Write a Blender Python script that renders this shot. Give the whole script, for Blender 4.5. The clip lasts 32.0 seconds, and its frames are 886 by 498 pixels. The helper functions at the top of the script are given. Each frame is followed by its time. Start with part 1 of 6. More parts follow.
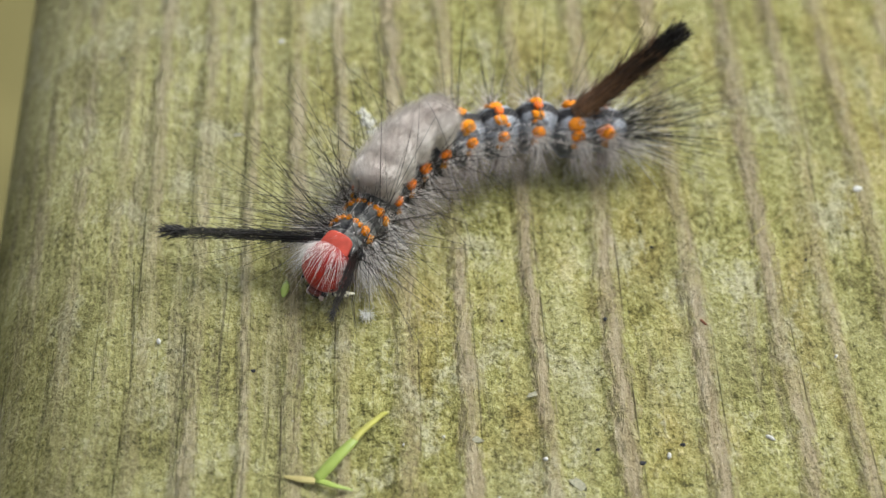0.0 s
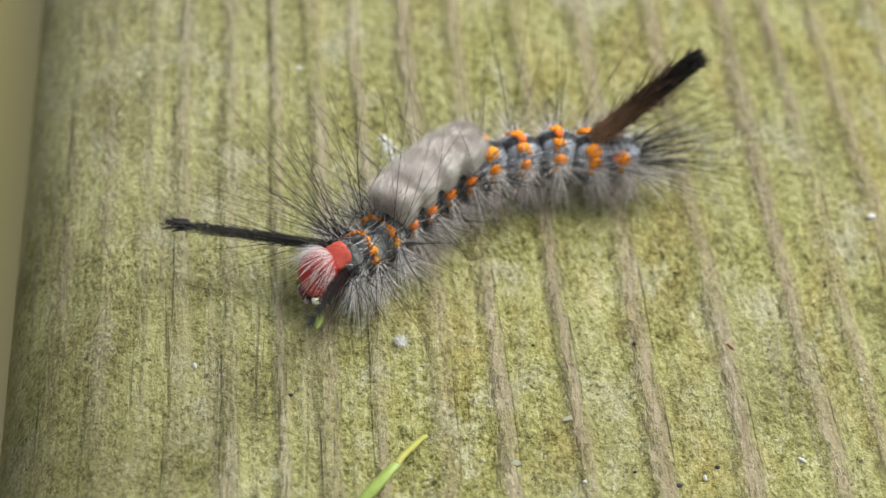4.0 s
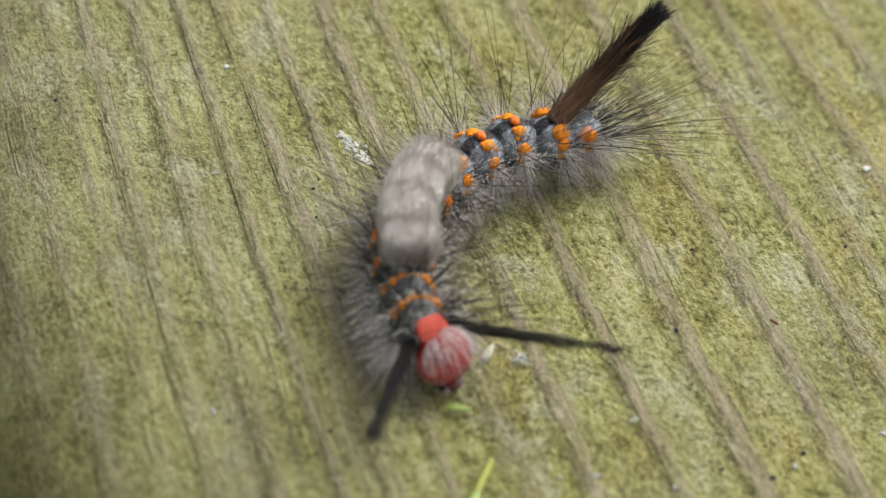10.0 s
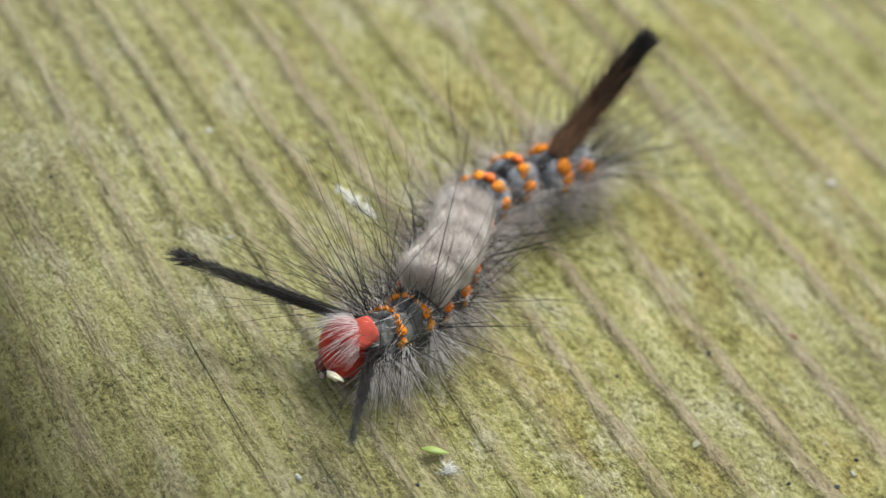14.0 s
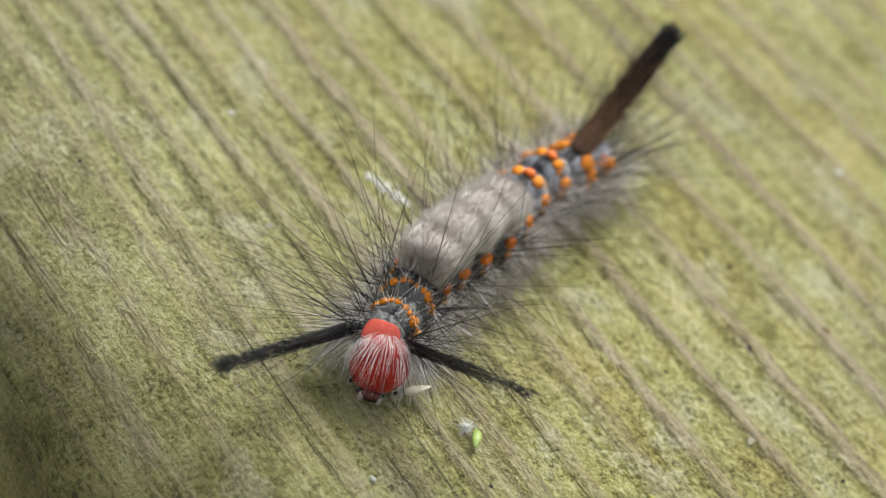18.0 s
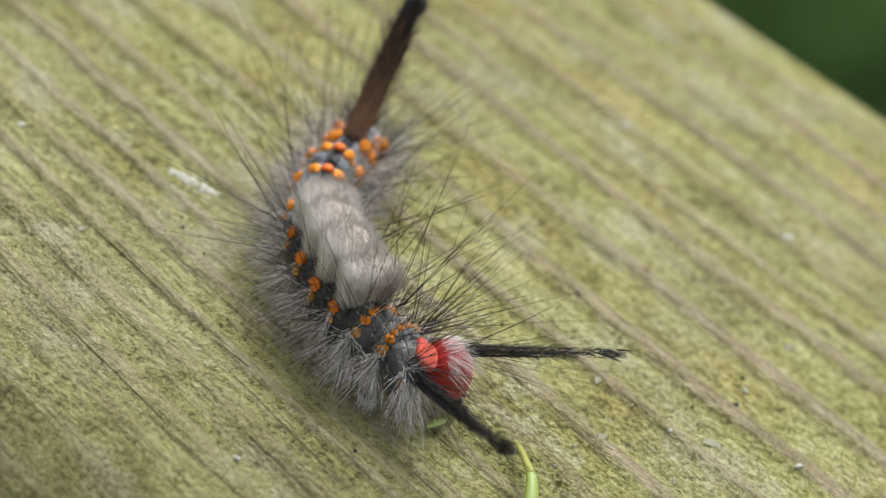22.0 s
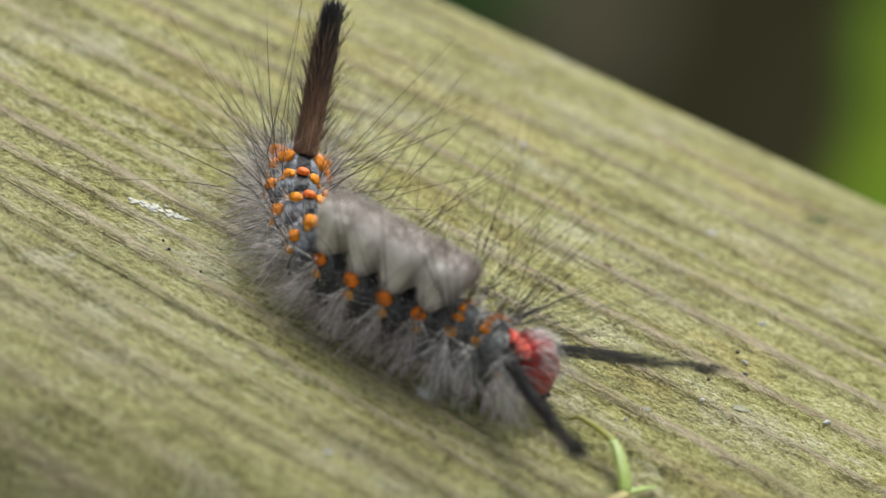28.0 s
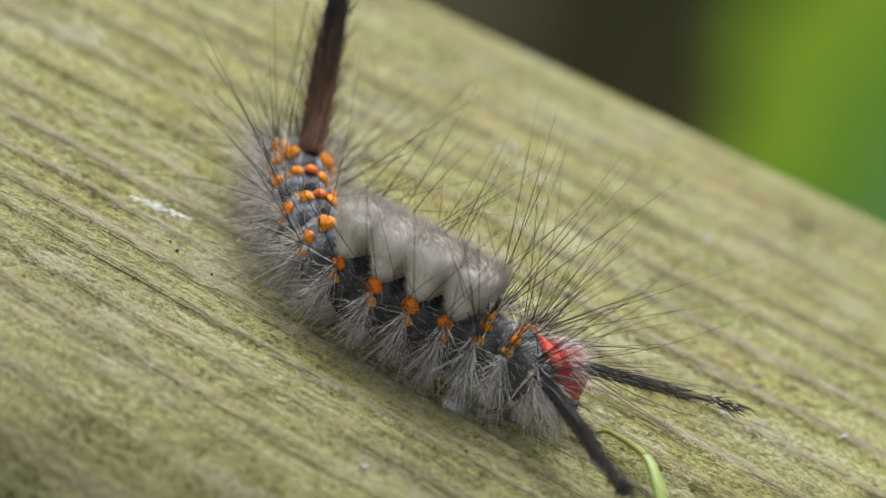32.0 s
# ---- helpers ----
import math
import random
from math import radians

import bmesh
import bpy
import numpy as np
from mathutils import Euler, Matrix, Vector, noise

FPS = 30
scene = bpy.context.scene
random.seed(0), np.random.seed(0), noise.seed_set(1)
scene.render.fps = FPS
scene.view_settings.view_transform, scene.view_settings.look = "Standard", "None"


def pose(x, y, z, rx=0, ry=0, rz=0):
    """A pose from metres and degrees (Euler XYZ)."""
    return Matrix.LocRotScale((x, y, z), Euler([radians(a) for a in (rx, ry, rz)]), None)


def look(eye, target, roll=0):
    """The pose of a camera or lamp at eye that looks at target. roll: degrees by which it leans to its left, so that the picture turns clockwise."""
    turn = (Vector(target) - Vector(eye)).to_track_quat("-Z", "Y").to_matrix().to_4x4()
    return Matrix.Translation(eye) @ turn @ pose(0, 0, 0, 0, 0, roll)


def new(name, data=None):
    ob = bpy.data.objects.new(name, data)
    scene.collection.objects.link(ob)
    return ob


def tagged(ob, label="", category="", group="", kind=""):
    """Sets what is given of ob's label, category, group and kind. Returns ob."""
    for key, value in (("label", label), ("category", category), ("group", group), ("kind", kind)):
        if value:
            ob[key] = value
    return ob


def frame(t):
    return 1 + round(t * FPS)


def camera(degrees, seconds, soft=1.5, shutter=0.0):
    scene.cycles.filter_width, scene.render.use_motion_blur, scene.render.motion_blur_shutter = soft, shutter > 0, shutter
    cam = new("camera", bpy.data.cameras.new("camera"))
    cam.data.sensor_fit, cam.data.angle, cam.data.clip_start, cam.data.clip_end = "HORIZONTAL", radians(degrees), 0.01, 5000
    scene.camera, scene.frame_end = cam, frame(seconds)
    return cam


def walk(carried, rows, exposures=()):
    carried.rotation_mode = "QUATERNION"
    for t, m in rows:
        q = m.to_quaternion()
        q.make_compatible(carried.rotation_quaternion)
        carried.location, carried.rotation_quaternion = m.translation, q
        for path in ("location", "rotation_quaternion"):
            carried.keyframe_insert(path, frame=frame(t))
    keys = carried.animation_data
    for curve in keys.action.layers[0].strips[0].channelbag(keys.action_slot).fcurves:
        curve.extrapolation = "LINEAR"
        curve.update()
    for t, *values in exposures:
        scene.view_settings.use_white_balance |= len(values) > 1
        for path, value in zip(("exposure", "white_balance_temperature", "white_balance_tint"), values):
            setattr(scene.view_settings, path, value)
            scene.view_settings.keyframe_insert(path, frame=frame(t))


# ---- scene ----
MM = 0.001
cam = camera(23.0, 32.0, soft=1.3)
cam.data.dof.use_dof = True
cam.data.dof.aperture_fstop = 32.0
PATH = [
    (0, (-0.01122, -0.11387, 0.11604), (-0.00086, -0.00970, 0.00861), 5.16),
    (0.5, (-0.01288, -0.11300, 0.11517), (-0.00112, -0.00870, 0.00801), 5.78),
    (1, (-0.01321, -0.11326, 0.11575), (-0.00134, -0.00913, 0.00844), 5.81),
    (1.5, (-0.01561, -0.11260, 0.11631), (-0.00219, -0.00883, 0.00883), 6.50),
    (2, (-0.01447, -0.11452, 0.11673), (-0.00171, -0.00964, 0.01025), 6.22),
    (2.5, (-0.01719, -0.11362, 0.11577), (-0.00187, -0.00784, 0.01053), 7.39),
    (3, (-0.01891, -0.11458, 0.11556), (-0.00245, -0.00844, 0.01085), 7.71),
    (3.5, (-0.02021, -0.11424, 0.11608), (-0.00322, -0.00883, 0.01072), 7.83),
    (5.5, (-0.02582, -0.11649, 0.11454), (-0.00415, -0.01157, 0.00955), 8.85),
    (6, (-0.02679, -0.11438, 0.11448), (-0.00382, -0.00997, 0.00926), 8.81),
    (6.5, (-0.02952, -0.11473, 0.11271), (-0.00196, -0.00887, 0.01009), 9.36),
    (7, (-0.03191, -0.11610, 0.10981), (-0.00091, -0.01002, 0.00839), 9.69),
    (7.5, (-0.03326, -0.10987, 0.10637), (-0.00172, -0.00438, 0.00449), 9.72),
    (8, (-0.03275, -0.10792, 0.10439), (-0.00021, -0.00229, 0.00298), 9.46),
    (8.5, (-0.03751, -0.10347, 0.10130), (-0.00132, 0.00169, 0.00065), 10.34),
    (9, (-0.04073, -0.09980, 0.09879), (-0.00119, 0.00484, -0.00115), 11.15),
    (9.5, (-0.04256, -0.09993, 0.09945), (-0.00128, 0.00307, -0.00148), 11.16),
    (10, (-0.04885, -0.09751, 0.09799), (-0.00099, 0.00345, -0.00209), 12.79),
    (10.5, (-0.05557, -0.09938, 0.09828), (-0.00218, 0.00156, 0.00101), 13.94),
    (11, (-0.05788, -0.09672, 0.09796), (-0.00122, 0.00218, 0.00044), 14.71),
    (11.5, (-0.06014, -0.09666, 0.09668), (0.00076, 0.00144, 0.00093), 14.97),
    (12, (-0.06303, -0.09335, 0.09603), (0.00089, 0.00257, 0.00004), 15.57),
    (12.5, (-0.06754, -0.09546, 0.09614), (-0.00098, 0.00043, 0.00194), 15.41),
    (13, (-0.06809, -0.09309, 0.09456), (-0.00019, 0.00271, 0.00122), 15.02),
    (13.5, (-0.07001, -0.08950, 0.09191), (0.00009, 0.00492, -0.00121), 15.11),
    (14, (-0.07354, -0.08733, 0.09180), (-0.00133, 0.00642, -0.00037), 15.64),
    (14.5, (-0.07358, -0.08349, 0.08899), (0.00128, 0.00849, -0.00286), 15.89),
    (15, (-0.07448, -0.08050, 0.08571), (0.00267, 0.01166, -0.00403), 15.73),
    (15.5, (-0.07582, -0.07835, 0.08535), (0.00356, 0.01354, -0.00272), 16.39),
    (17.5, (-0.08502, -0.07175, 0.08576), (0.00166, 0.01140, -0.00408), 21.32),
    (18, (-0.08737, -0.07429, 0.08669), (-0.00140, 0.00912, -0.00360), 21.22),
    (18.5, (-0.08699, -0.08063, 0.08831), (-0.00308, 0.00472, -0.00211), 19.16),
    (19, (-0.08793, -0.07780, 0.08795), (-0.00035, 0.00617, -0.00024), 19.91),
    (19.5, (-0.09100, -0.07945, 0.08811), (-0.00074, 0.00379, 0.00195), 19.80),
    (20, (-0.09280, -0.07837, 0.08839), (0.00005, 0.00236, 0.00259), 19.78),
    (20.5, (-0.09454, -0.07644, 0.08722), (0.00218, 0.00184, 0.00344), 20.02),
    (21, (-0.09939, -0.07669, 0.08401), (0.00016, 0.00044, 0.00252), 19.54),
    (21.5, (-0.09726, -0.07480, 0.08175), (0.00377, 0.00107, 0.00090), 19.32),
    (22, (-0.09360, -0.07290, 0.07718), (0.00928, 0.00177, -0.00244), 18.44),
    (22.5, (-0.09704, -0.06964, 0.07463), (0.00998, 0.00219, -0.00209), 18.81),
    (23, (-0.10004, -0.06814, 0.07311), (0.00938, 0.00191, -0.00186), 18.44),
    (23.5, (-0.10251, -0.06534, 0.06956), (0.00969, 0.00291, -0.00292), 18.05),
    (24, (-0.10556, -0.06419, 0.06957), (0.00968, 0.00106, -0.00087), 18.13),
    (24.5, (-0.10664, -0.06195, 0.06656), (0.01110, 0.00098, -0.00182), 18.25),
    (25, (-0.10800, -0.06123, 0.06716), (0.01012, 0.00096, -0.00125), 17.83),
    (25.5, (-0.10867, -0.06180, 0.06419), (0.01082, 0.00070, -0.00151), 17.00),
    (27.5, (-0.10842, -0.05637, 0.05478), (0.01702, 0.00147, -0.00369), 16.86),
    (28, (-0.11146, -0.05342, 0.05415), (0.01559, 0.00220, -0.00300), 17.89),
    (28.5, (-0.11146, -0.05324, 0.05166), (0.01610, 0.00190, -0.00480), 17.62),
    (29, (-0.11032, -0.05230, 0.05071), (0.01757, 0.00209, -0.00574), 17.93),
    (29.5, (-0.11074, -0.05024, 0.05056), (0.01831, 0.00189, -0.00537), 18.52),
    (30, (-0.11032, -0.04944, 0.05100), (0.01904, 0.00222, -0.00466), 18.67),
    (30.5, (-0.11053, -0.04777, 0.05053), (0.01954, 0.00153, -0.00559), 19.26),
    (31, (-0.11145, -0.04551, 0.05130), (0.01887, 0.00289, -0.00502), 19.82),
    (31.5, (-0.11129, -0.04434, 0.05063), (0.01987, 0.00368, -0.00406), 19.80),
    (32, (-0.11191, -0.04392, 0.05058), (0.01940, 0.00349, -0.00428), 20.18),
]
# the lens hunts for its focus: seconds and the depth of the sharp plane, in mm
FOCUS = [(0, 154), (3.5, 155), (5.5, 149), (6, 144), (6.5, 148), (7, 149), (8, 153), (8.5, 149), (9, 149), (9.5, 150), (10, 151), (10.5, 145), (11, 140), (12, 137), (13.5, 134), (15, 133),
         (15.5, 133), (17.5, 133), (18, 130), (18.5, 129), (19, 127), (20, 124), (21, 125), (21.5, 127), (22, 129), (24, 129), (25.5, 130), (27.5, 132), (28, 133), (28.5, 124), (29, 121), (32, 121)]
focus_point = new("focus_point")
cam.data.dof.focus_object = focus_point
# the lens stops brighten and darken a little on the way
EXPOSURE = [(0, 0.61), (2, 0.64), (3, 0.66), (6, 0.75), (8, 0.49), (9, 0.47), (10, 0.47), (12, 0.66), (14, 0.66), (15, 0.63), (18, 0.69), (20, 0.73), (21, 0.66), (22, 0.62), (24, 0.68), (25, 0.62), (28, 0.63), (32, 0.64)]
walk(cam, [(t, look(eye, target, roll)) for t, eye, target, roll in PATH], exposures=[(t, e, 6320, 8) for t, e in EXPOSURE])

# ---- light: bright overcast ----
world = bpy.data.worlds.new("overcast_sky")
scene.world = world
world.use_nodes = True
wn, wl = world.node_tree.nodes, world.node_tree.links
sky = wn.new("ShaderNodeTexSky")
sky.sky_type, sky.sun_disc = "NISHITA", False
sky.sun_elevation, sky.sun_rotation = radians(58), radians(60)
sky.air_density, sky.dust_density = 1.0, 4.0
# cloud cover takes most of the blue out of the sky's light
cloud = wn.new("ShaderNodeHueSaturation")
cloud.inputs["Saturation"].default_value = 0.25
wl.new(sky.outputs[0], cloud.inputs["Color"])
wl.new(cloud.outputs[0], wn["Background"].inputs[0])
wn["Background"].inputs[1].default_value = 0.12
sun_data = bpy.data.lights.new("sun", "SUN")
sun_data.energy, sun_data.angle, sun_data.color = 1.75, radians(25), (1.0, 0.985, 0.96)
sun = new("sun", sun_data)
sun.matrix_world = look((0.85, 0.55, 1.35), (0, 0, 0))


# ---- materials ----
class Mat:
    """A node material with short calls."""

    def __init__(self, name):
        self.m = bpy.data.materials.new(name)
        self.m.use_nodes = True
        self.n, self.l = self.m.node_tree.nodes, self.m.node_tree.links
        self.b = self.n["Principled BSDF"]
        self.tc = None

    def node(self, kind, **sockets):
        nd = self.n.new(kind)
        for k, v in sockets.items():
            self.put(nd.inputs[k.replace("_", " ")], v)
        return nd

    def put(self, socket, v):
        if isinstance(v, bpy.types.NodeSocket):
            self.l.new(v, socket)
        elif isinstance(v, bpy.types.Node):
            self.l.new(v.outputs[0], socket)
        else:
            socket.default_value = v

    def coord(self, out="Object", scale=(1, 1, 1), loc=(0, 0, 0)):
        if self.tc is None:
            self.tc = self.n.new("ShaderNodeTexCoord")
        mp = self.n.new("ShaderNodeMapping")
        mp.inputs["Scale"].default_value = scale
        mp.inputs["Location"].default_value = loc
        self.l.new(self.tc.outputs[out], mp.inputs[0])
        return mp.outputs[0]

    def noise(self, vec, scale, detail=4.0, rough=0.55, dist=0.0):
        return self.node("ShaderNodeTexNoise", Vector=vec, Scale=scale, Detail=detail, Roughness=rough, Distortion=dist).outputs[0]

    def ramp(self, fac, *stops, mode="LINEAR"):
        r = self.n.new("ShaderNodeValToRGB")
        r.color_ramp.interpolation = mode
        e = r.color_ramp.elements
        while len(e) < len(stops):
            e.new(0.5)
        for el, (p, c) in zip(e, stops):
            el.position = p
            el.color = (*c, 1) if isinstance(c, tuple) else (c, c, c, 1)
        self.put(r.inputs[0], fac)
        return r.outputs[0]

    def mix(self, fac, a, b, mode="MIX"):
        x = self.n.new("ShaderNodeMix")
        x.data_type, x.blend_type = "RGBA", mode
        self.put(x.inputs[0], fac)
        for s, v in ((x.inputs[6], a), (x.inputs[7], b)):
            self.put(s, (*v, 1) if isinstance(v, tuple) else v)
        return x.outputs[2]

    def math(self, op, a, b=0.0, c=0.0):
        x = self.n.new("ShaderNodeMath")
        x.operation = op
        for s, v in zip(x.inputs, (a, b, c)):
            self.put(s, v)
        return x.outputs[0]

    def bump(self, height, strength=0.5, distance=0.0001):
        bp = self.node("ShaderNodeBump", Height=height, Strength=strength, Distance=distance)
        self.put(self.b.inputs["Normal"], bp)

    def done(self, color=None, rough=0.6, spec=0.5, **more):
        if color is not None:
            self.put(self.b.inputs["Base Color"], (*color, 1) if isinstance(color, tuple) else color)
        self.put(self.b.inputs["Roughness"], rough)
        self.put(self.b.inputs["Specular IOR Level"], spec)
        for k, v in more.items():
            self.put(self.b.inputs[k.replace("_", " ")], v)
        return self.m


def glow_through(k, color, part):
    """Lets part of the light pass through thin hair."""
    tr = k.node("ShaderNodeBsdfTranslucent", Color=color)
    mx = k.node("ShaderNodeMixShader", Fac=part)
    k.l.new(k.b.outputs[0], mx.inputs[1])
    k.l.new(tr.outputs[0], mx.inputs[2])
    k.l.new(mx.outputs[0], k.n["Material Output"].inputs[0])


def hair_mat(name, root, tip, rough=0.5, vary=0.5, start=0.0, through_light=0.0):
    """Fine hair: its colour runs from root to tip and varies from hair to hair."""
    k = Mat(name)
    uv = k.node("ShaderNodeSeparateXYZ", Vector=k.coord("UV"))
    along = k.ramp(uv.outputs[1], (start, root), (0.85, tip))
    isl = k.n.new("ShaderNodeNewGeometry").outputs["Random Per Island"]
    lum = k.math("MULTIPLY_ADD", isl, vary, 1 - vary / 2)
    col = k.mix(1.0, along, lum, "MULTIPLY")
    if through_light:
        glow_through(k, col, through_light)
    return k.done(col, rough, 0.4)


def wood_mat():
    """Grey softwood under a film of algae: mauve-grey bands of bare late wood with a crack along one edge, pitted green between."""
    k = Mat("weathered_mossy_wood")
    pos = k.coord()
    sep = k.node("ShaderNodeSeparateXYZ", Vector=pos)
    x, y, z = sep.outputs
    wob = k.math("MULTIPLY_ADD", k.noise(k.coord(scale=(60, 25, 1)), 1.0, 3.0), 0.004, -0.002)
    xw = k.math("ADD", x, wob)

    def along(squeeze):
        return k.node("ShaderNodeCombineXYZ", X=xw, Y=k.math("MULTIPLY", y, squeeze), Z=z).outputs[0]

    def attribute(name):
        att = k.n.new("ShaderNodeAttribute")
        att.attribute_name = name
        return att.outputs["Fac"]

    away, rift = attribute("away"), attribute("rift")
    streak = k.noise(along(0.05), 900.0, 5.0, 0.65)
    fibre = k.noise(along(0.08), 4200.0, 4.0, 0.65)
    edge = k.noise(along(0.25), 1300.0, 5.0, 0.65)
    speck = k.noise(k.coord(scale=(1, 0.8, 1)), 2900.0, 5.0, 0.66, 0.1)
    grit = k.noise(pos, 7000.0, 3.0, 0.7)
    clod = k.noise(k.coord(scale=(1, 0.85, 1)), 1050.0, 4.0, 0.6, 0.15)
    patch = k.noise(k.coord(scale=(1, 0.6, 1)), 150.0, 5.0, 0.62)
    big = k.noise(k.coord(scale=(1, 0.4, 1)), 38.0, 3.0, 0.5)
    # one side of the board is greyer and more finely grained
    west = k.ramp(k.math("MULTIPLY_ADD", k.math("ADD", x, k.math("MULTIPLY", big, 0.02)), 25.0, 0.5), (0.3, 1.0), (0.75, 0.0))
    bandf = k.math("ADD", away, k.math("MULTIPLY_ADD", edge, 2.9, -1.42))
    cover = k.ramp(k.math("MULTIPLY_ADD", patch, 0.4, k.math("MULTIPLY", k.noise(along(0.12), 230.0, 3.0), 0.6)), (0.39, 0.14), (0.56, 0.74))
    band = k.math("MULTIPLY", k.ramp(bandf, (0.32, 1.0), (0.98, 0.0)), cover)
    # the algae film: olive clods, yellow-green crumbs, pale lichen dust
    mossf = k.math("ADD", k.math("MULTIPLY_ADD", speck, 0.31, k.math("MULTIPLY", clod, 0.22)), k.math("ADD", k.math("MULTIPLY", patch, 0.30), k.math("MULTIPLY", grit, 0.17)))
    moss = k.ramp(mossf, (0.41, (0.110, 0.102, 0.022)), (0.455, (0.265, 0.250, 0.064)), (0.500, (0.405, 0.388, 0.128)), (0.540, (0.50, 0.482, 0.19)), (0.59, (0.62, 0.60, 0.32)))
    dull = k.ramp(mossf, (0.38, (0.17, 0.155, 0.055)), (0.5, (0.385, 0.365, 0.150)), (0.62, (0.57, 0.55, 0.28)))
    green = k.mix(k.ramp(k.noise(k.coord(scale=(1, 0.45, 1), loc=(7, 2, 0)), 95.0, 4.0, 0.6), (0.45, 0.0), (0.65, 0.8)), moss, dull)
    dust = k.ramp(k.math("ADD", k.noise(k.coord(scale=(1, 0.55, 1), loc=(3, 1, 0)), 190.0, 5.0, 0.68), k.math("MULTIPLY_ADD", speck, 0.22, -0.11)), (0.54, 0.0), (0.65, 0.85))
    # rusty and yellowish stains
    rust = k.ramp(k.noise(k.coord(scale=(1, 0.4, 1), loc=(5, 9, 0)), 160.0, 5.0, 0.62), (0.47, 0.0), (0.66, 0.55))
    green = k.mix(k.math("MULTIPLY", rust, k.math("MULTIPLY_ADD", west, -0.8, 1.0)), green, k.mix(1.0, green, (1.06, 0.86, 0.72), "MULTIPLY"))
    green = k.mix(dust, green, k.ramp(speck, (0.35, (0.36, 0.34, 0.18)), (0.6, (0.60, 0.575, 0.36))))
    fine = k.math("ADD", k.math("MULTIPLY", fibre, 0.6), k.math("ADD", k.math("MULTIPLY", grit, 0.15), k.math("MULTIPLY", streak, 0.25)))
    bare = k.ramp(fine, (0.36, (0.165, 0.120, 0.074)), (0.46, (0.275, 0.216, 0.144)), (0.56, (0.355, 0.292, 0.205)), (0.68, (0.51, 0.44, 0.325)))
    rim = k.ramp(bandf, (0.9, 0.42), (2.0, 0.0))
    green = k.mix(k.math("MULTIPLY", k.math("MULTIPLY", rim, cover), k.math("MULTIPLY_ADD", west, -0.75, 1.0)), green, k.ramp(speck, (0.35, (0.27, 0.205, 0.085)), (0.6, (0.47, 0.385, 0.20))))
    loose = k.ramp(k.math("ADD", streak, k.math("MULTIPLY", west, 0.06)), (0.57, 0.0), (0.68, 0.38))
    col = k.mix(k.math("MAXIMUM", band, loose), green, bare)
    greyed = k.mix(0.5, col, k.ramp(fine, (0.35, (0.17, 0.16, 0.09)), (0.65, (0.42, 0.41, 0.25))))
    col = k.mix(k.math("MULTIPLY", west, 0.45), col, greyed)
    # the crack beside each band comes and goes
    there = k.ramp(k.noise(along(0.16), 420.0, 3.0), (0.46, 0.0), (0.55, 0.9))
    crack = k.math("MULTIPLY", k.ramp(k.math("MULTIPLY_ADD", fibre, 0.12, rift), (0.07, 1.0), (0.15, 0.0)), there)
    hair = k.ramp(k.noise(along(0.03), 1500.0, 3.0, 0.55), (0.315, 1.0), (0.35, 0.0))
    hair = k.math("MULTIPLY", hair, k.math("MULTIPLY_ADD", west, 0.35, 0.14))
    gap = k.math("MAXIMUM", k.math("MULTIPLY", crack, 0.7), k.math("MULTIPLY", hair, 0.7))
    col = k.mix(gap, col, (0.050, 0.038, 0.022))
    # pits in the green film, their shade put into the colour
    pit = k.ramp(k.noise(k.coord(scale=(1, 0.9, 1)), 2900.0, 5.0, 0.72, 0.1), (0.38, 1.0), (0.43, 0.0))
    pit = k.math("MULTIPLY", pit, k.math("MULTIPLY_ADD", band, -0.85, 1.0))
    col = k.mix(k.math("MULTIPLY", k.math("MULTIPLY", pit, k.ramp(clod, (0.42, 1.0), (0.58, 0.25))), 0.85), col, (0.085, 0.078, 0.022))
    # the board darkens unevenly towards low x and low y
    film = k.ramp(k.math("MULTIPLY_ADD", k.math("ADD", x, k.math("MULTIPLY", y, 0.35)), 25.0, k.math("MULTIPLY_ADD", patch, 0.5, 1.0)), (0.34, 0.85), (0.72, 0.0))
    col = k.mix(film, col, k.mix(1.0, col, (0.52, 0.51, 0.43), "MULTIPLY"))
    # tiny glints, painted in as pale specks
    glint = k.ramp(k.noise(pos, 5200.0, 1.0, 0.5), (0.76, 0.0), (0.79, 1.0))
    col = k.mix(k.math("MULTIPLY", glint, 0.4), col, (0.78, 0.77, 0.70))
    h = k.math("MULTIPLY", k.math("MULTIPLY_ADD", clod, 1.2, k.math("MULTIPLY", speck, 0.95)), k.math("MULTIPLY_ADD", band, -0.8, 1.0))
    h = k.math("ADD", h, k.math("ADD", k.math("MULTIPLY", fibre, 0.3), k.math("MULTIPLY", streak, 0.4)))
    h = k.math("SUBTRACT", h, k.math("ADD", k.math("MULTIPLY", gap, 0.8), k.math("MULTIPLY", pit, 0.3)))
    k.bump(h, 1.0, 0.0007)
    return k.done(col, k.ramp(fine, (0.3, 0.95), (0.7, 0.7)), 0.3)


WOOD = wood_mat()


# ---- mesh helpers ----
def link(name, verts, faces, material, parent=None, label="", smooth=True, uvs=None):
    me = bpy.data.meshes.new(name)
    me.from_pydata([tuple(v) for v in verts], [], faces)
    if uvs is not None:
        layer = me.uv_layers.new(name="UVMap")
        idx = np.empty(len(me.loops), dtype=np.int32)
        me.loops.foreach_get("vertex_index", idx)
        layer.data.foreach_set("uv", np.asarray(uvs, dtype=np.float32)[idx].ravel())
    me.materials.append(material)
    if smooth:
        me.shade_smooth()
    ob = new(name, me)
    if parent is not None:
        ob.parent = parent
    if label:
        ob["label"] = label
    return ob


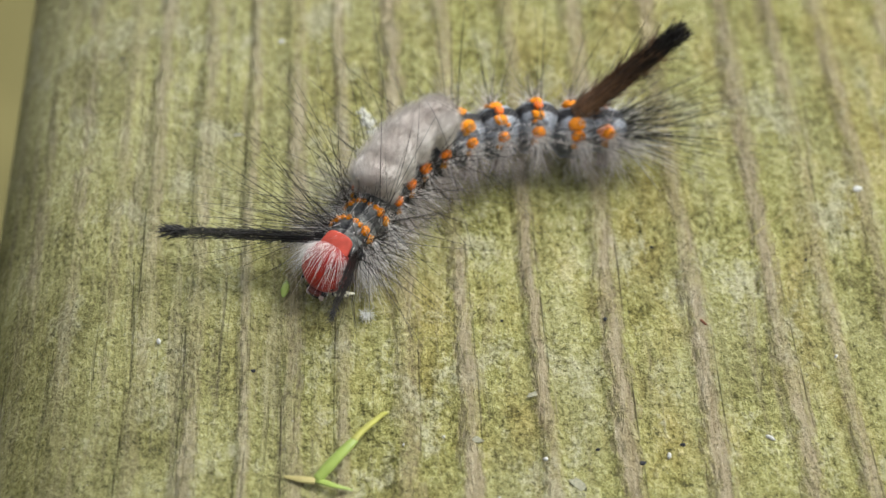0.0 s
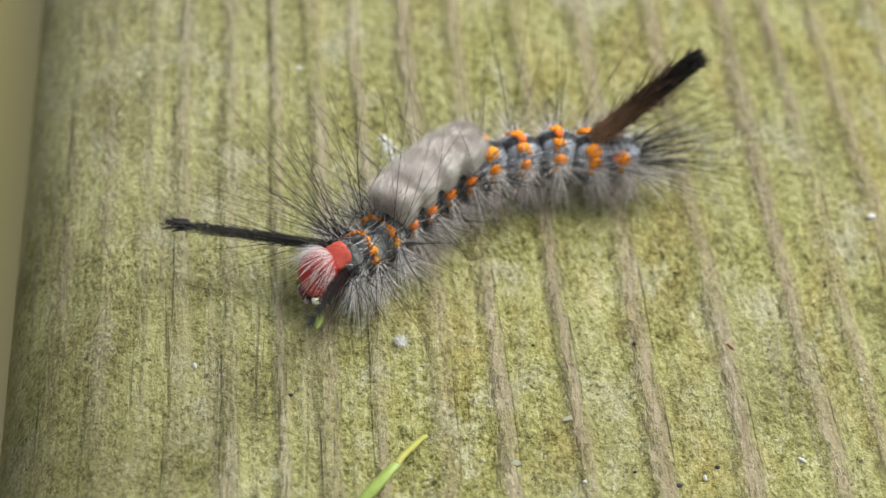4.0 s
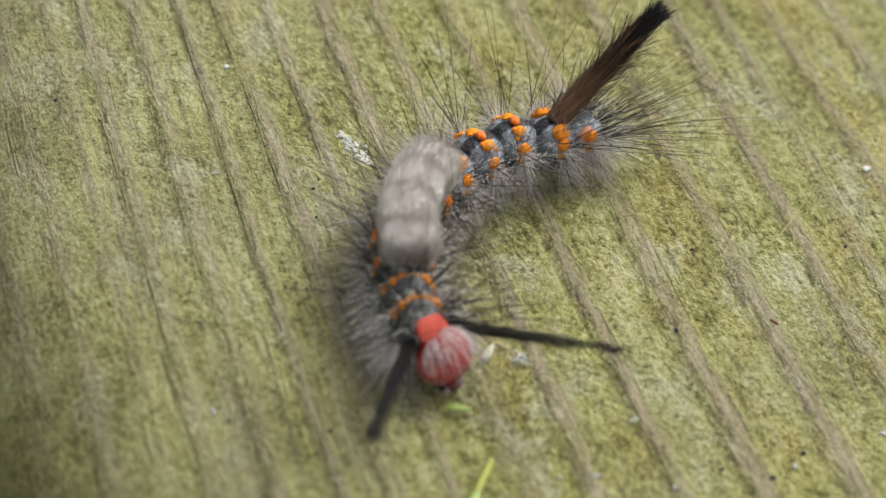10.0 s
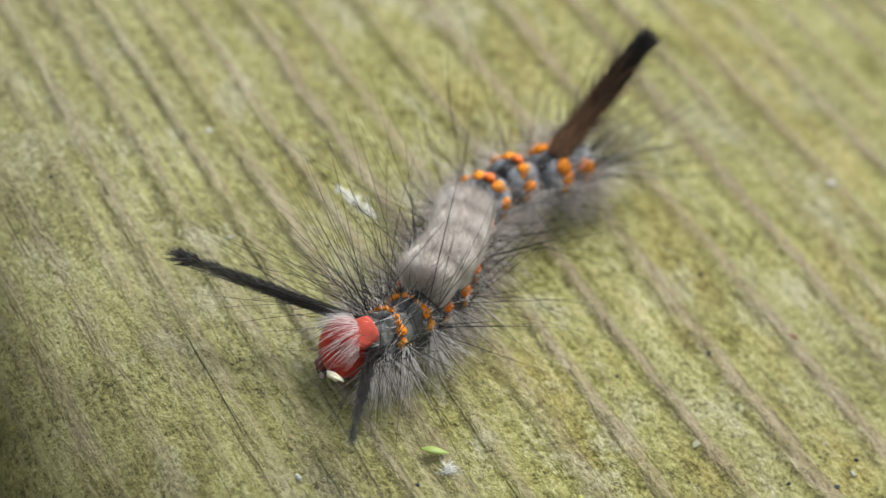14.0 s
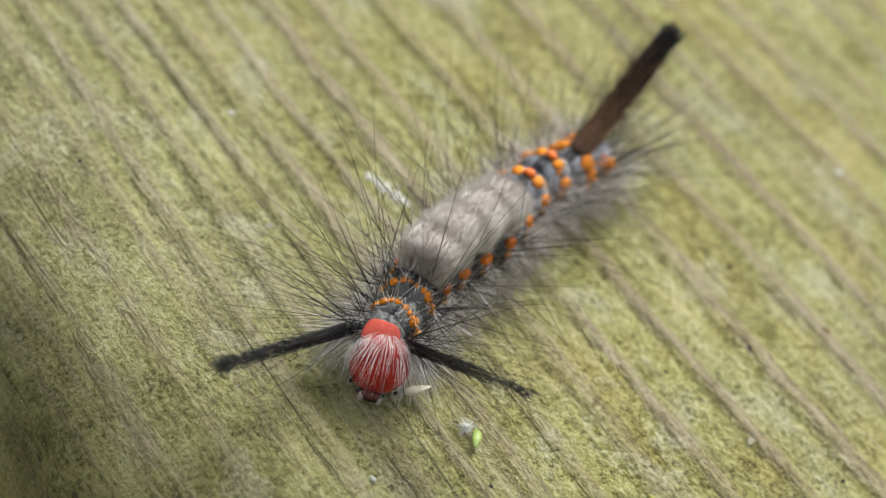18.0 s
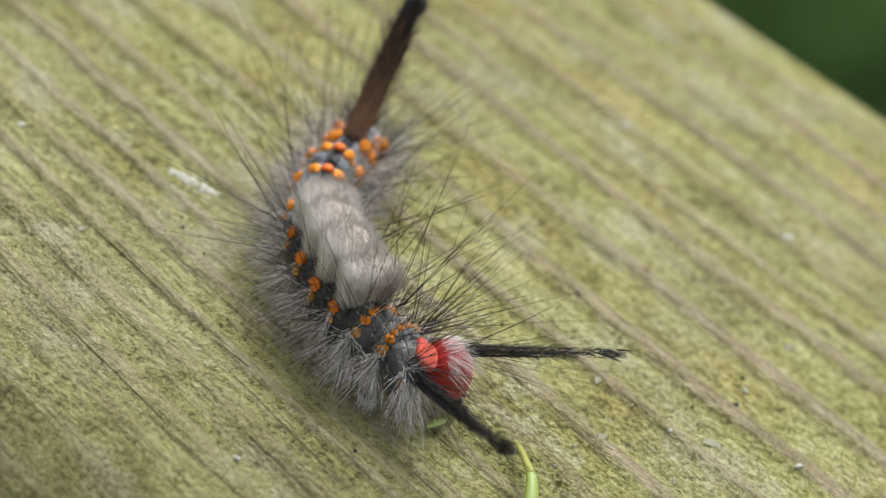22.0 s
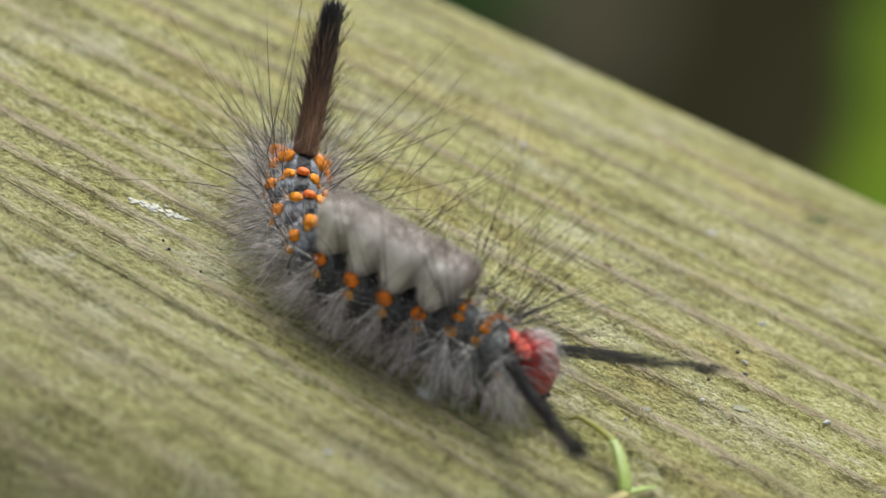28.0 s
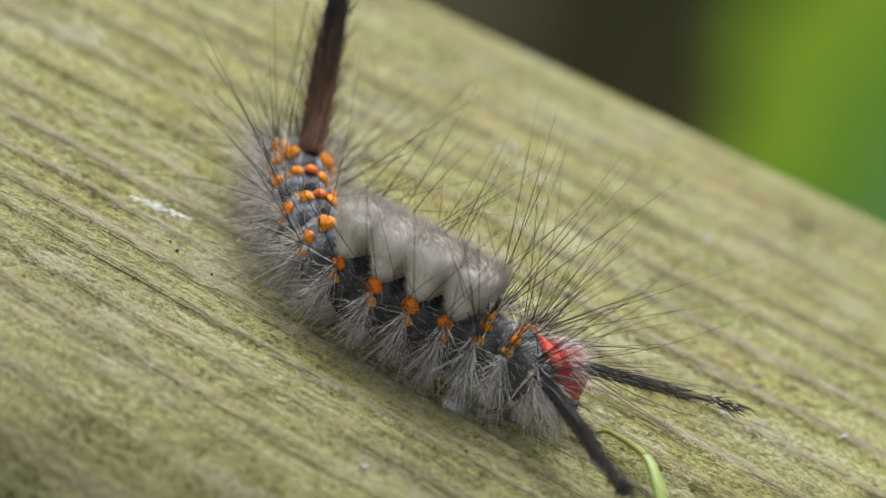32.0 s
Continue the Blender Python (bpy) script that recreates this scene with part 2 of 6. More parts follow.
def part(name, bm, material, parent, label=""):
    me = bpy.data.meshes.new(name)
    bm.to_mesh(me)
    bm.free()
    me.materials.append(material)
    me.shade_smooth()
    ob = new(name, me)
    ob.parent = parent
    if label:
        ob["label"] = label
    return ob


def ball(rx, ry, rz, rings=14, sides=20, bump=0.0, seed=0.0, power=1.0):
    """A bmesh ellipsoid, a little uneven; power under 1 makes it boxier."""
    bm = bmesh.new()
    bmesh.ops.create_uvsphere(bm, u_segments=sides, v_segments=rings, radius=1.0)
    for v in bm.verts:
        p = Vector([math.copysign(abs(c) ** power, c) for c in v.co])
        k = 1 + bump * noise.noise(v.co * 2.3 + Vector((seed, 0, 0)))
        v.co = Vector((p.x * rx * k, p.y * ry * k, p.z * rz * k)) * MM
    return bm


# ---- the board: 99 mm wide, 38 mm thick, eased edges, raised grain ----
LEFT, RIGHT, THICK = -34.6, 64.6, 38.0
# bands of hard late wood across the board: place (mm), half width (mm), proud height (mm)
BANDS = [(-30.5, 0.9, 0.08), (-27.4, 0.8, 0.10), (-24.6, 0.7, 0.16), (-21.9, 0.8, 0.18), (-18.2, 0.9, 0.22), (-14.6, 0.6, 0.22), (-11.2, 0.9, 0.2), (-7.6, 0.7, 0.2),
         (-3.2, 1.0, 0.2), (1.0, 0.9, 0.2), (6.5, 0.8, 0.25), (12.2, 1.1, 0.25), (18.4, 1.0, 0.22), (24.6, 1.0, 0.2), (28.6, 0.8, 0.18),
         (33.0, 0.9, 0.15), (38.5, 1.0, 0.15), (43.5, 0.8, 0.12), (48.5, 1.0, 0.12), (53.5, 0.8, 0.1)]


def band_at(x, y):
    """How far a place is from the nearest band, in half widths, how proud the surface stands there, and how far off the band's crack is, both in mm."""
    drift = 0.018 * y * (x / 40.0) + 0.30 * np.sin(y * 0.045 + x * 0.08) + 0.15 * np.sin(y * 0.13 + x * 0.31)
    away, up, rift = np.full_like(x, 9.0), np.zeros_like(x), np.full_like(x, 9.0)
    for c, w, h in BANDS:
        d = (x + drift - c) / w
        away = np.minimum(away, np.abs(d))
        gap = np.abs(d - (0.8 if c > -4 else -0.8)) * w
        rift = np.minimum(rift, gap)
        up = up + h * np.exp(-(d ** 4)) - 0.4 * h * np.exp(-((np.abs(d) - 1.35) / 0.3) ** 2) - 0.05 * np.exp(-(gap / 0.12) ** 2)
    return away, up, rift


def build_board():
    RL, RR = 10.5, 8.0
    xs = np.concatenate([np.arange(LEFT + RL, 40, 0.13), np.arange(40, RIGHT - RR + 0.01, 0.5)])
    ys = np.concatenate([np.arange(-900, -60, 40.0), np.arange(-60, 75, 0.6), np.arange(75, 901, 40.0)])
    prof = []
    # rounded edge on both sides: the angle runs from the side face to the top
    for a in np.linspace(0, math.pi / 2, 11)[:-1]:
        prof.append((LEFT + RL - RL * math.cos(a), -RL + RL * math.sin(a)))
    prof += [(x, 0.0) for x in xs]
    for a in np.linspace(math.pi / 2, 0, 11)[1:]:
        prof.append((RIGHT - RR + RR * math.cos(a), -RR + RR * math.sin(a)))
    prof += [(RIGHT, -THICK + 4), (RIGHT - 4, -THICK), (LEFT + 4, -THICK), (LEFT, -THICK + 4)]
    prof = np.array(prof)
    n, m = len(prof), len(ys)
    X = np.repeat(prof[None, :, 0], m, 0)
    Z = np.repeat(prof[None, :, 1], m, 0)
    Y = np.repeat(ys[:, None], n, 1)
    away, up, rift = band_at(X, Y)
    top = Z > -4.5
    # the board has shrunk to a slight crown
    crown = -0.9 * (np.clip(-14 - X, 0, None) / 17) ** 2 - 0.5 * (np.clip(X - 36, 0, None) / 24) ** 2
    rng = np.random.default_rng(5)
    Z = Z + crown + np.where(top, up - 0.1 + rng.normal(0, 0.01, Z.shape), 0)
    verts = np.stack([X, Y, Z], -1).reshape(-1, 3) * MM
    i, j = np.meshgrid(np.arange(m - 1), np.arange(n), indexing="ij")
    k = (j + 1) % n
    faces = np.stack([i * n + j, (i + 1) * n + j, (i + 1) * n + k, i * n + k], -1).reshape(-1, 4)
    me = bpy.data.meshes.new("wooden_board")
    me.from_pydata(verts.tolist(), [], faces.tolist() + [list(range(n)), list(range((m - 1) * n, m * n))[::-1]])
    a = me.attributes.new("away", "FLOAT", "POINT")
    a.data.foreach_set("value", away.ravel().astype(np.float32))
    a = me.attributes.new("rift", "FLOAT", "POINT")
    a.data.foreach_set("value", rift.ravel().astype(np.float32))
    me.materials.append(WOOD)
    me.shade_smooth()
    return tagged(new("wooden_board", me), "weathered softwood board, greened by algae, with raised grain", "board")


build_board()


# ---- the caterpillar ----
def plain(name, color, rough=0.5, spec=0.5, var=0.25, scale=900.0, bump=0.0, **more):
    k = Mat(name)
    nz = k.noise(k.coord(), scale, 4.0, 0.6)
    lo, hi = tuple(c * (1 - var) for c in color), tuple(min(1, c * (1 + var)) for c in color)
    col = k.ramp(nz, (0.3, lo), (0.7, hi))
    if bump:
        k.bump(nz, bump, 0.0002)
    return k.done(col, rough, spec, **more)


def skin_mat(name, half, light, olive=0.0, rim=1.1):
    """Grey skin with a black stripe along the back, half as wide as given (mm), and dark mottling."""
    k = Mat(name)
    s = k.node("ShaderNodeSeparateXYZ", Vector=k.coord())
    ax = k.math("ABSOLUTE", s.outputs[0])
    nz = k.noise(k.coord(), 1300.0, 4.0, 0.6)
    ax2 = k.math("MULTIPLY", k.math("MULTIPLY_ADD", nz, 0.0006, ax), 100.0)
    stripe = k.ramp(ax2, ((half + 0.25) * 0.1, 1.0), ((half + 0.42) * 0.1, 0.0))
    b = 1.15 - 0.3 * olive
    c = lambda v: (v * (1 - 0.08 * (1 - olive)), v, v * b)
    skin = k.ramp(nz, (0.32, c(0.10 * light)), (0.5, c(0.26 * light)), (0.7, c(0.44 * light)))
    mott = k.ramp(k.noise(k.coord(), 620.0, 4.0, 0.6), (0.49, 0.0), (0.58, 1.0))
    skin = k.mix(k.math("MULTIPLY", mott, 0.75), skin, (0.025, 0.025, 0.028))
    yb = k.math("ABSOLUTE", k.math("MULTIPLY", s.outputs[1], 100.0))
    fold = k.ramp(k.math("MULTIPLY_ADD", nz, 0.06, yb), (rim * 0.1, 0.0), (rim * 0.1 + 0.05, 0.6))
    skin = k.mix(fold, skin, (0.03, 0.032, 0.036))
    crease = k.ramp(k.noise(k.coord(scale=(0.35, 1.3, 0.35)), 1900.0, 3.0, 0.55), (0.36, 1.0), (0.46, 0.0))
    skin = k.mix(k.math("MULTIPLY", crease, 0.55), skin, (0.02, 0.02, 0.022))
    k.bump(nz, 0.8, 0.0004)
    return k.done(k.mix(stripe, skin, (0.010, 0.010, 0.012)), 0.5, 0.4)


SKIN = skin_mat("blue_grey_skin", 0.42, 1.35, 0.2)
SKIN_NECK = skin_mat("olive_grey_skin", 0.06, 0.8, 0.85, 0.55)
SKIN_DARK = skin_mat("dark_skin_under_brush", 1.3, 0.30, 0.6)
RED = plain("red_head_capsule", (0.36, 0.016, 0.010), 0.42, 0.4, 0.35, 700.0, 0.25)
MAROON = plain("dark_red_brown", (0.12, 0.02, 0.015), 0.35, 0.5, 0.3, 900.0, 0.2)
SHIELD = plain("coral_red_shield", (0.55, 0.092, 0.062), 0.7, 0.15, 0.3, 900.0, 0.1)
DEEP = plain("red_orange_wart", (0.74, 0.190, 0.012), 0.65, 0.2, 0.3, 1500.0, 0.4)
AMBER = plain("bright_orange_wart", (0.86, 0.285, 0.010), 0.65, 0.2, 0.25, 1200.0, 0.4)
CORAL = plain("coral_gland", (0.84, 0.18, 0.018), 0.6, 0.3, 0.15, 1200.0, 0.2)
ORANGE = plain("orange_wart", (0.80, 0.250, 0.012), 0.65, 0.2, 0.3, 1500.0, 0.3)
PINK = plain("pinkish_wart", (0.80, 0.30, 0.13), 0.45, 0.4, 0.2, 1500.0, 0.3)
YELLOW = plain("amber_wart", (0.70, 0.32, 0.06), 0.65, 0.2, 0.25, 1500.0, 0.3)
BLACK = plain("black_skin", (0.015, 0.014, 0.015), 0.5, 0.4, 0.4)
PALE = plain("pale_leg", (0.42, 0.33, 0.30), 0.5, 0.4, 0.2)
WHITE_HAIR = hair_mat("white_hair", (0.95, 0.92, 0.88), (0.88, 0.84, 0.79), 0.4, 0.45)
SMOKY_HAIR = hair_mat("smoky_hair", (0.70, 0.65, 0.60), (0.58, 0.52, 0.47), 0.45, 0.8)
GREY_HAIR = hair_mat("grey_hair", (0.17, 0.125, 0.10), (0.36, 0.29, 0.245), 0.45, 0.9)
BLACK_HAIR = hair_mat("black_hair", (0.012, 0.011, 0.011), (0.03, 0.025, 0.022), 0.35, 0.6)
BROWN_HAIR = hair_mat("brown_hair", (0.20, 0.108, 0.056), (0.016, 0.012, 0.010), 0.45, 0.9, 0.3)


def hairs(name, roots, ways, lengths, thick, material, parent, bend=0.15, droop=0.0, seed=1, rings=5, label="", kind="stuff", barb=False):
    """Many tapered hairs as one mesh. roots and ways: n x 3 (mm); lengths, thick in mm."""
    rng = np.random.default_rng(seed)
    roots, ways = np.asarray(roots, float), np.asarray(ways, float)
    n = len(roots)
    ways = ways / np.linalg.norm(ways, axis=1, keepdims=True)
    lengths = np.broadcast_to(lengths, (n,)).astype(float)
    thick = np.broadcast_to(thick, (n,)).astype(float)
    side = np.cross(ways, rng.normal(size=(n, 3)))
    side /= np.linalg.norm(side, axis=1, keepdims=True)
    up = np.cross(ways, side)
    curve = rng.normal(0, bend, (n, 1)) * side
    verts, uvs = [], []
    for r in range(rings):
        u = r / (rings - 1)
        c = roots + ways * (u * lengths)[:, None] + curve * (u * u * lengths)[:, None]
        c[:, 2] -= droop * u * u * lengths
        w = thick * 0.5 * (1 - 0.85 * u)
        if barb and r % 2:
            w = w * 1.8
        for s in range(3):
            a = 2 * math.pi * s / 3
            verts.append(c + (side * math.cos(a) + up * math.sin(a)) * w[:, None])
            uvs.append(np.stack([np.full(n, s / 3), np.full(n, u)], -1))
    V = np.stack(verts, 1).reshape(-1, 3) * MM
    U = np.stack(uvs, 1).reshape(-1, 2)
    base = np.arange(n)[:, None] * rings * 3
    quads = []
    for r in range(rings - 1):
        for s in range(3):
            q = [r * 3 + s, r * 3 + (s + 1) % 3, (r + 1) * 3 + (s + 1) % 3, (r + 1) * 3 + s]
            quads.append(base + np.array(q)[None, :])
    F = np.stack(quads, 1).reshape(-1, 4).tolist()
    ob = link(name, V, F, material, parent, label, uvs=U)
    if kind:
        ob["kind"] = kind
    return ob


def cone_ways(rng, n, axis, spread):
    v = np.asarray(axis, float) / np.linalg.norm(axis) + rng.normal(0, spread, (n, 3))
    return v / np.linalg.norm(v, axis=1, keepdims=True)


caterpillar = tagged(new("caterpillar"), "hairy caterpillar with a red head, grey brush tufts and orange warts", "caterpillar")
ZC = 2.7  # height of the body's axis over the board, mm
WART_MESH = {}


def wart(parent, x, y, z, r, material):
    key = material.name
    if key not in WART_MESH:
        bm = ball(1, 1, 0.66, 14, 20, 0.24, 3.0 + len(WART_MESH) * 2.0)
        for v in bm.verts:
            v.co *= 1 + 0.09 * noise.noise(v.co * 5200.0)
        me = bpy.data.meshes.new("wart")
        bm.to_mesh(me)
        bm.free()
        me.materials.append(material)
        me.shade_smooth()
        WART_MESH[key] = me
    ob = new("wart", WART_MESH[key])
    ob.parent = parent
    q = Vector((x, 0.15 * y, z)).to_track_quat("Z", "Y")
    ob.matrix_basis = Matrix.LocRotScale(Vector((x, y, z)) * MM, q, (r * 1.15, r * 0.95, r))
    return ob


def tuft_at(bag, rng, x, y, z, n, lo, hi, axis, spread, wide=0.12):
    """Adds n hairs that spring from one wart to a bag of roots, ways and lengths."""
    bag[0].append(np.array([x, y, z]) + rng.normal(0, wide, (n, 3)))
    bag[1].append(cone_ways(rng, n, axis, spread))
    bag[2].append(rng.uniform(lo, hi, n))


def flush(bag, name, thick, material, parent, **more):
    if bag[0]:
        hairs(name, np.concatenate(bag[0]), np.concatenate(bag[1]), np.concatenate(bag[2]), thick, material, parent, **more)


def segment(name, kind, i, rx=1.86, rz=2.3, ry=1.95):
    """One ring of the body with its warts and hairs. kind: thorax, brush, back, rear. Local y points to the head."""
    rng = np.random.default_rng(40 + i)
    skin = {"thorax": SKIN_NECK, "brush": SKIN_DARK}.get(kind, SKIN)
    neck, furry = kind == "thorax", kind in ("back", "rear")
    bm = ball(1, 1, 1, 20, 32)
    for v in bm.verts:
        c = v.co / MM
        rad = max(1e-6, math.hypot(c.x, c.z))
        k = rad ** (-0.5 if neck else -0.35) * (1 + 0.05 * noise.noise(c * 2.3 + Vector((i * 3.1, 0, 0))) + 0.03 * noise.noise(c * 6.0 + Vector((i * 3.1, 5, 0))))
        v.co = Vector((c.x * k * rx, c.y * ry, c.z * k * rz)) * MM
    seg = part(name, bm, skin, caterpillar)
    white, grey, dark, long, fuzz, stiff = [([], [], []) for _ in range(6)]
    out = {"thorax": 0.35, "rear": -0.4}.get(kind, 0.0)
    if i in (3, 4):
        out = 0.12
    for s in (-1, 1):
        # warts: a row over the neck; pairs beside the black stripe; one on each flank with a paler one below it
        if neck and i > 1:
            for a, r in ((9, 0.19), (24, 0.22), (40, 0.30), (58, 0.19)):
                b = radians(a + rng.normal(0, 1.5))
                x, y, z = s * math.sin(b) * rx * 1.02, 0.25 + rng.normal(0, 0.1), rz * 1.0 * math.cos(b)
                wart(seg, x, y, z, r * rng.uniform(0.85, 1.15), ORANGE)
                tuft_at(dark, rng, x, y, z, 5, 1.2, 4.5, (x * 0.5, out * 1.6, z * 0.5), 0.35)
                tuft_at(white, rng, x, y, z, 4, 0.8, 2.6, (x * 0.6, out * 1.6, z * 0.4), 0.5)
            wart(seg, s * rx * 0.92, 0.2, 0.95, 0.34, YELLOW)
        elif neck:
            wart(seg, s * rx * 1.0, 0.2, 0.0, 0.3, YELLOW)
        else:
            wart(seg, s * 1.72, 0.1, 1.15, 0.42 * rng.uniform(0.9, 1.1), DEEP if kind == "brush" else ORANGE)
            wart(seg, s * 1.9, 0.3, 0.35, 0.29 * rng.uniform(0.85, 1.15), YELLOW)
            if kind == "back":
                r = {8: 0.54, 9: 0.42, 10: 0.39}[i]
                wart(seg, s * 0.82, 0.05, 2.1, r, AMBER)
                wart(seg, s * 0.62, 0.42, 2.24, r * 0.45, ORANGE)
                wart(seg, s * 1.15, 0.38 * rng.choice((-1, 1)), 1.8, r * 0.42, YELLOW if i == 8 else AMBER)
            if i == 11:
                wart(seg, s * 1.12, 0.15, 1.86, 0.56, ORANGE)
        # black bristles fan up from the flank wart, stiff white ones point down
        tuft_at(dark, rng, s * 0.97 * rx, 0.1, 0.9, 9, 1.4, 4.6, (s * 0.85, out, 0.55), 0.5)
        tuft_at(dark, rng, s * 0.97 * rx, 0.1, 0.3, 7, 2.0, 5.0, (s, out, -0.15), 0.45)
        tuft_at(stiff, rng, s * 0.95 * rx, 0.1, 1.0, 11, 1.4, 3.4, (s * 0.7, out, -0.9), 0.34)
        # stars of fine pale hair below
        tuft_at(white, rng, s * 1.03 * rx, 0.2, 0.1, 46, 1.8, 3.9, (s, out, -0.8), 0.42)
        tuft_at(white, rng, s * 0.97 * rx, 0.1, 0.8, 8 if kind == "brush" else 16, 1.6, 4.0, (s, out, -0.1), 0.5)
        tuft_at(white, rng, s * 0.9 * rx, 0.2, -0.9, 40, 1.4, 3.0, (0.9 * s, out, -0.8), 0.40, 0.4)
        tuft_at(grey, rng, s * 0.9 * rx, -0.3, -0.6, 24, 1.8, 4.4, (s, out, -0.5), 0.42)
        tuft_at(grey, rng, s * 0.98 * rx, 0.0, 0.1, 14, 2.2, 5.2, (s, out, -0.3), 0.45)
        # single long hairs
        tuft_at(long, rng, s * 0.84 * rx, 0.1, 1.2, 7 if neck else 3, 8.0, 15.0, (0.55 * s, out * 1.6, 1.0), 0.28, 0.3)
        tuft_at(long, rng, s * 0.97 * rx, 0.1, 0.85, 8 if neck else 3, 6.0, 13.5, (s, out * 1.6, 0.4), 0.32, 0.3)
        if furry:
            tuft_at(white, rng, s * 0.97 * rx, 0.0, 0.8, 34, 1.6, 4.0, (s, out, 0.3), 0.5)
            tuft_at(white, rng, s * 1.2, 0.1, 2.0, 12, 1.0, 2.4, (0.7 * s, out, 1), 0.5)
            tuft_at(dark, rng, s * 1.0, 0.1, 2.0, 3, 2.0, 5.0, (0.5 * s, out, 1), 0.35)
    n = 45 if neck else 130
    d = rng.normal(size=(n, 3))
    d[:, 2] = np.abs(d[:, 2]) * 0.9
    if not neck:
        d[:, 0] = np.sign(d[:, 0]) * (np.abs(d[:, 0]) + 0.9)
    d /= np.linalg.norm(d, axis=1, keepdims=True)
    fuzz[0].append(d * (rx, ry * 0.8, rz))
    fuzz[1].append(d + np.array([0, 0.7, 0]) + rng.normal(0, 0.3, (n, 3)))
    fuzz[2].append(rng.uniform(0.4, 1.5, n))
    flush(([fuzz[0][0] * 1.0], [fuzz[1][0] * (1, 1, 0.4)], [fuzz[2][0] * 0.8]), "pale_hairs", 0.03, WHITE_HAIR, seg, seed=i + 260, bend=0.15)
    flush(fuzz, "short_hairs", 0.035, WHITE_HAIR if furry or neck else BLACK_HAIR, seg, seed=i + 220, bend=0.1)
    flush(white, "white_bristles", 0.038, WHITE_HAIR if neck else SMOKY_HAIR, seg, seed=i, bend=0.06, droop=0.04)
    flush(stiff, "stiff_bristles", 0.06, WHITE_HAIR, seg, seed=i + 300, bend=0.03)
    flush(grey, "grey_bristles", 0.036, GREY_HAIR, seg, seed=i + 50, bend=0.08, droop=0.05)
    flush(dark, "dark_bristles", 0.042, BLACK_HAIR, seg, seed=i + 100, bend=0.07)
    flush(long, "long_hairs", 0.057, BLACK_HAIR, seg, seed=i + 150, bend=0.10, droop=0.02, rings=9)
    return seg


def lobe(d, top, i):
    """The outline of one brush lobe for directions d (n x 3): broad above, drawn in to a rounded foot over each flank."""
    e = np.sign(d) * np.abs(d) ** np.array([0.80, 0.78, 0.50])
    low = np.clip(0.75 - e[:, 2], 0, 1.75)
    x = e[:, 0] * 2.0 * (1 - 0.12 * low)
    y = e[:, 1] * 1.7 * np.sqrt(np.clip(1 - (low / 1.72) ** 0.8, 0.02, 1))
    # the crowns spread into one another, but not past the first and the last
    flare = np.where(((i == 0) & (y > 0)) | ((i == 3) & (y < 0)), 0.25, 1.05)
    y = y * (1 + flare * np.clip(e[:, 2] - 0.15, 0, 1))
    return np.stack([x, y, 2.45 + e[:, 2] * np.where(e[:, 2] > 0, 2.3 * top, 1.6)], -1)


def brush(seg, i):
    """A dense brush of pale hair that stands on a ring's back: a rounded lobe under a deep coat of fine hairs."""
    rng = np.random.default_rng(200 + i)
    top = (0.98, 1.04, 1.02, 0.96)[i]
    bm = ball(1, 1, 1, 30, 44)
    for v, q in zip(bm.verts, lobe(np.array([v.co / MM for v in bm.verts]), top, i)):
        w = 0.955 + 0.035 * noise.noise(Vector(q) * 0.9 + Vector((i * 7, 0, 0)))
        v.co = Vector((q[0] * w, q[1] * w, 1.0 + (q[2] - 1.0) * w)) * MM
    core = part("brush_tuft", bm, BRUSH, seg, "dense grey-beige brush of hair")
    core.location.y = (0.35, 0.1, 0.0, -0.1)[i] * MM

    def coat(n, name, sink, spread, seed, thick):
        d = rng.normal(size=(n, 3))
        d[:, 2] += 0.2
        d /= np.linalg.norm(d, axis=1, keepdims=True)
        under = d * (1, 0.5, 1) + rng.normal(0, 0.45 * sink, (n, 3)) + np.array([0, 0.7, -sink])
        under /= np.linalg.norm(under, axis=1, keepdims=True)
        mid = np.array([0, 0, 1.2])
        clump = 0.35 * np.array([noise.noise(Vector(q) * 5.0 + Vector((i * 5, 0, 0))) for q in d])[:, None]
        tips = mid + (lobe(d, top, i) - mid) * np.clip(rng.normal(1.03, spread, (n, 1)) + 0.06 * clump, 0.92, 1.2) + rng.normal(0, 0.11, (n, 3))
        roots = mid + (lobe(under, top, i) - mid) * (0.93 if sink > 0.2 else 0.6)
        hairs(name, roots, tips - roots, np.linalg.norm(tips - roots, axis=1), thick, BRUSH_HAIR, core, seed=seed, bend=0.10, rings=4)

    coat(4200, "brush_coat", 0.7, 0.02, i, 0.045)
    coat(4800, "brush_fuzz", 0.0, 0.035, i + 20, 0.036)
    n = 26
    d = rng.normal(size=(n, 3))
    d[:, 2] = np.abs(d[:, 2]) + 0.3
    d /= np.linalg.norm(d, axis=1, keepdims=True)
    hairs("stray_hairs", lobe(d, top, i) * 0.8, d, rng.uniform(0.8, 1.7, n), 0.03, WHITE_HAIR, core, seed=i + 9, bend=0.2)
    return core


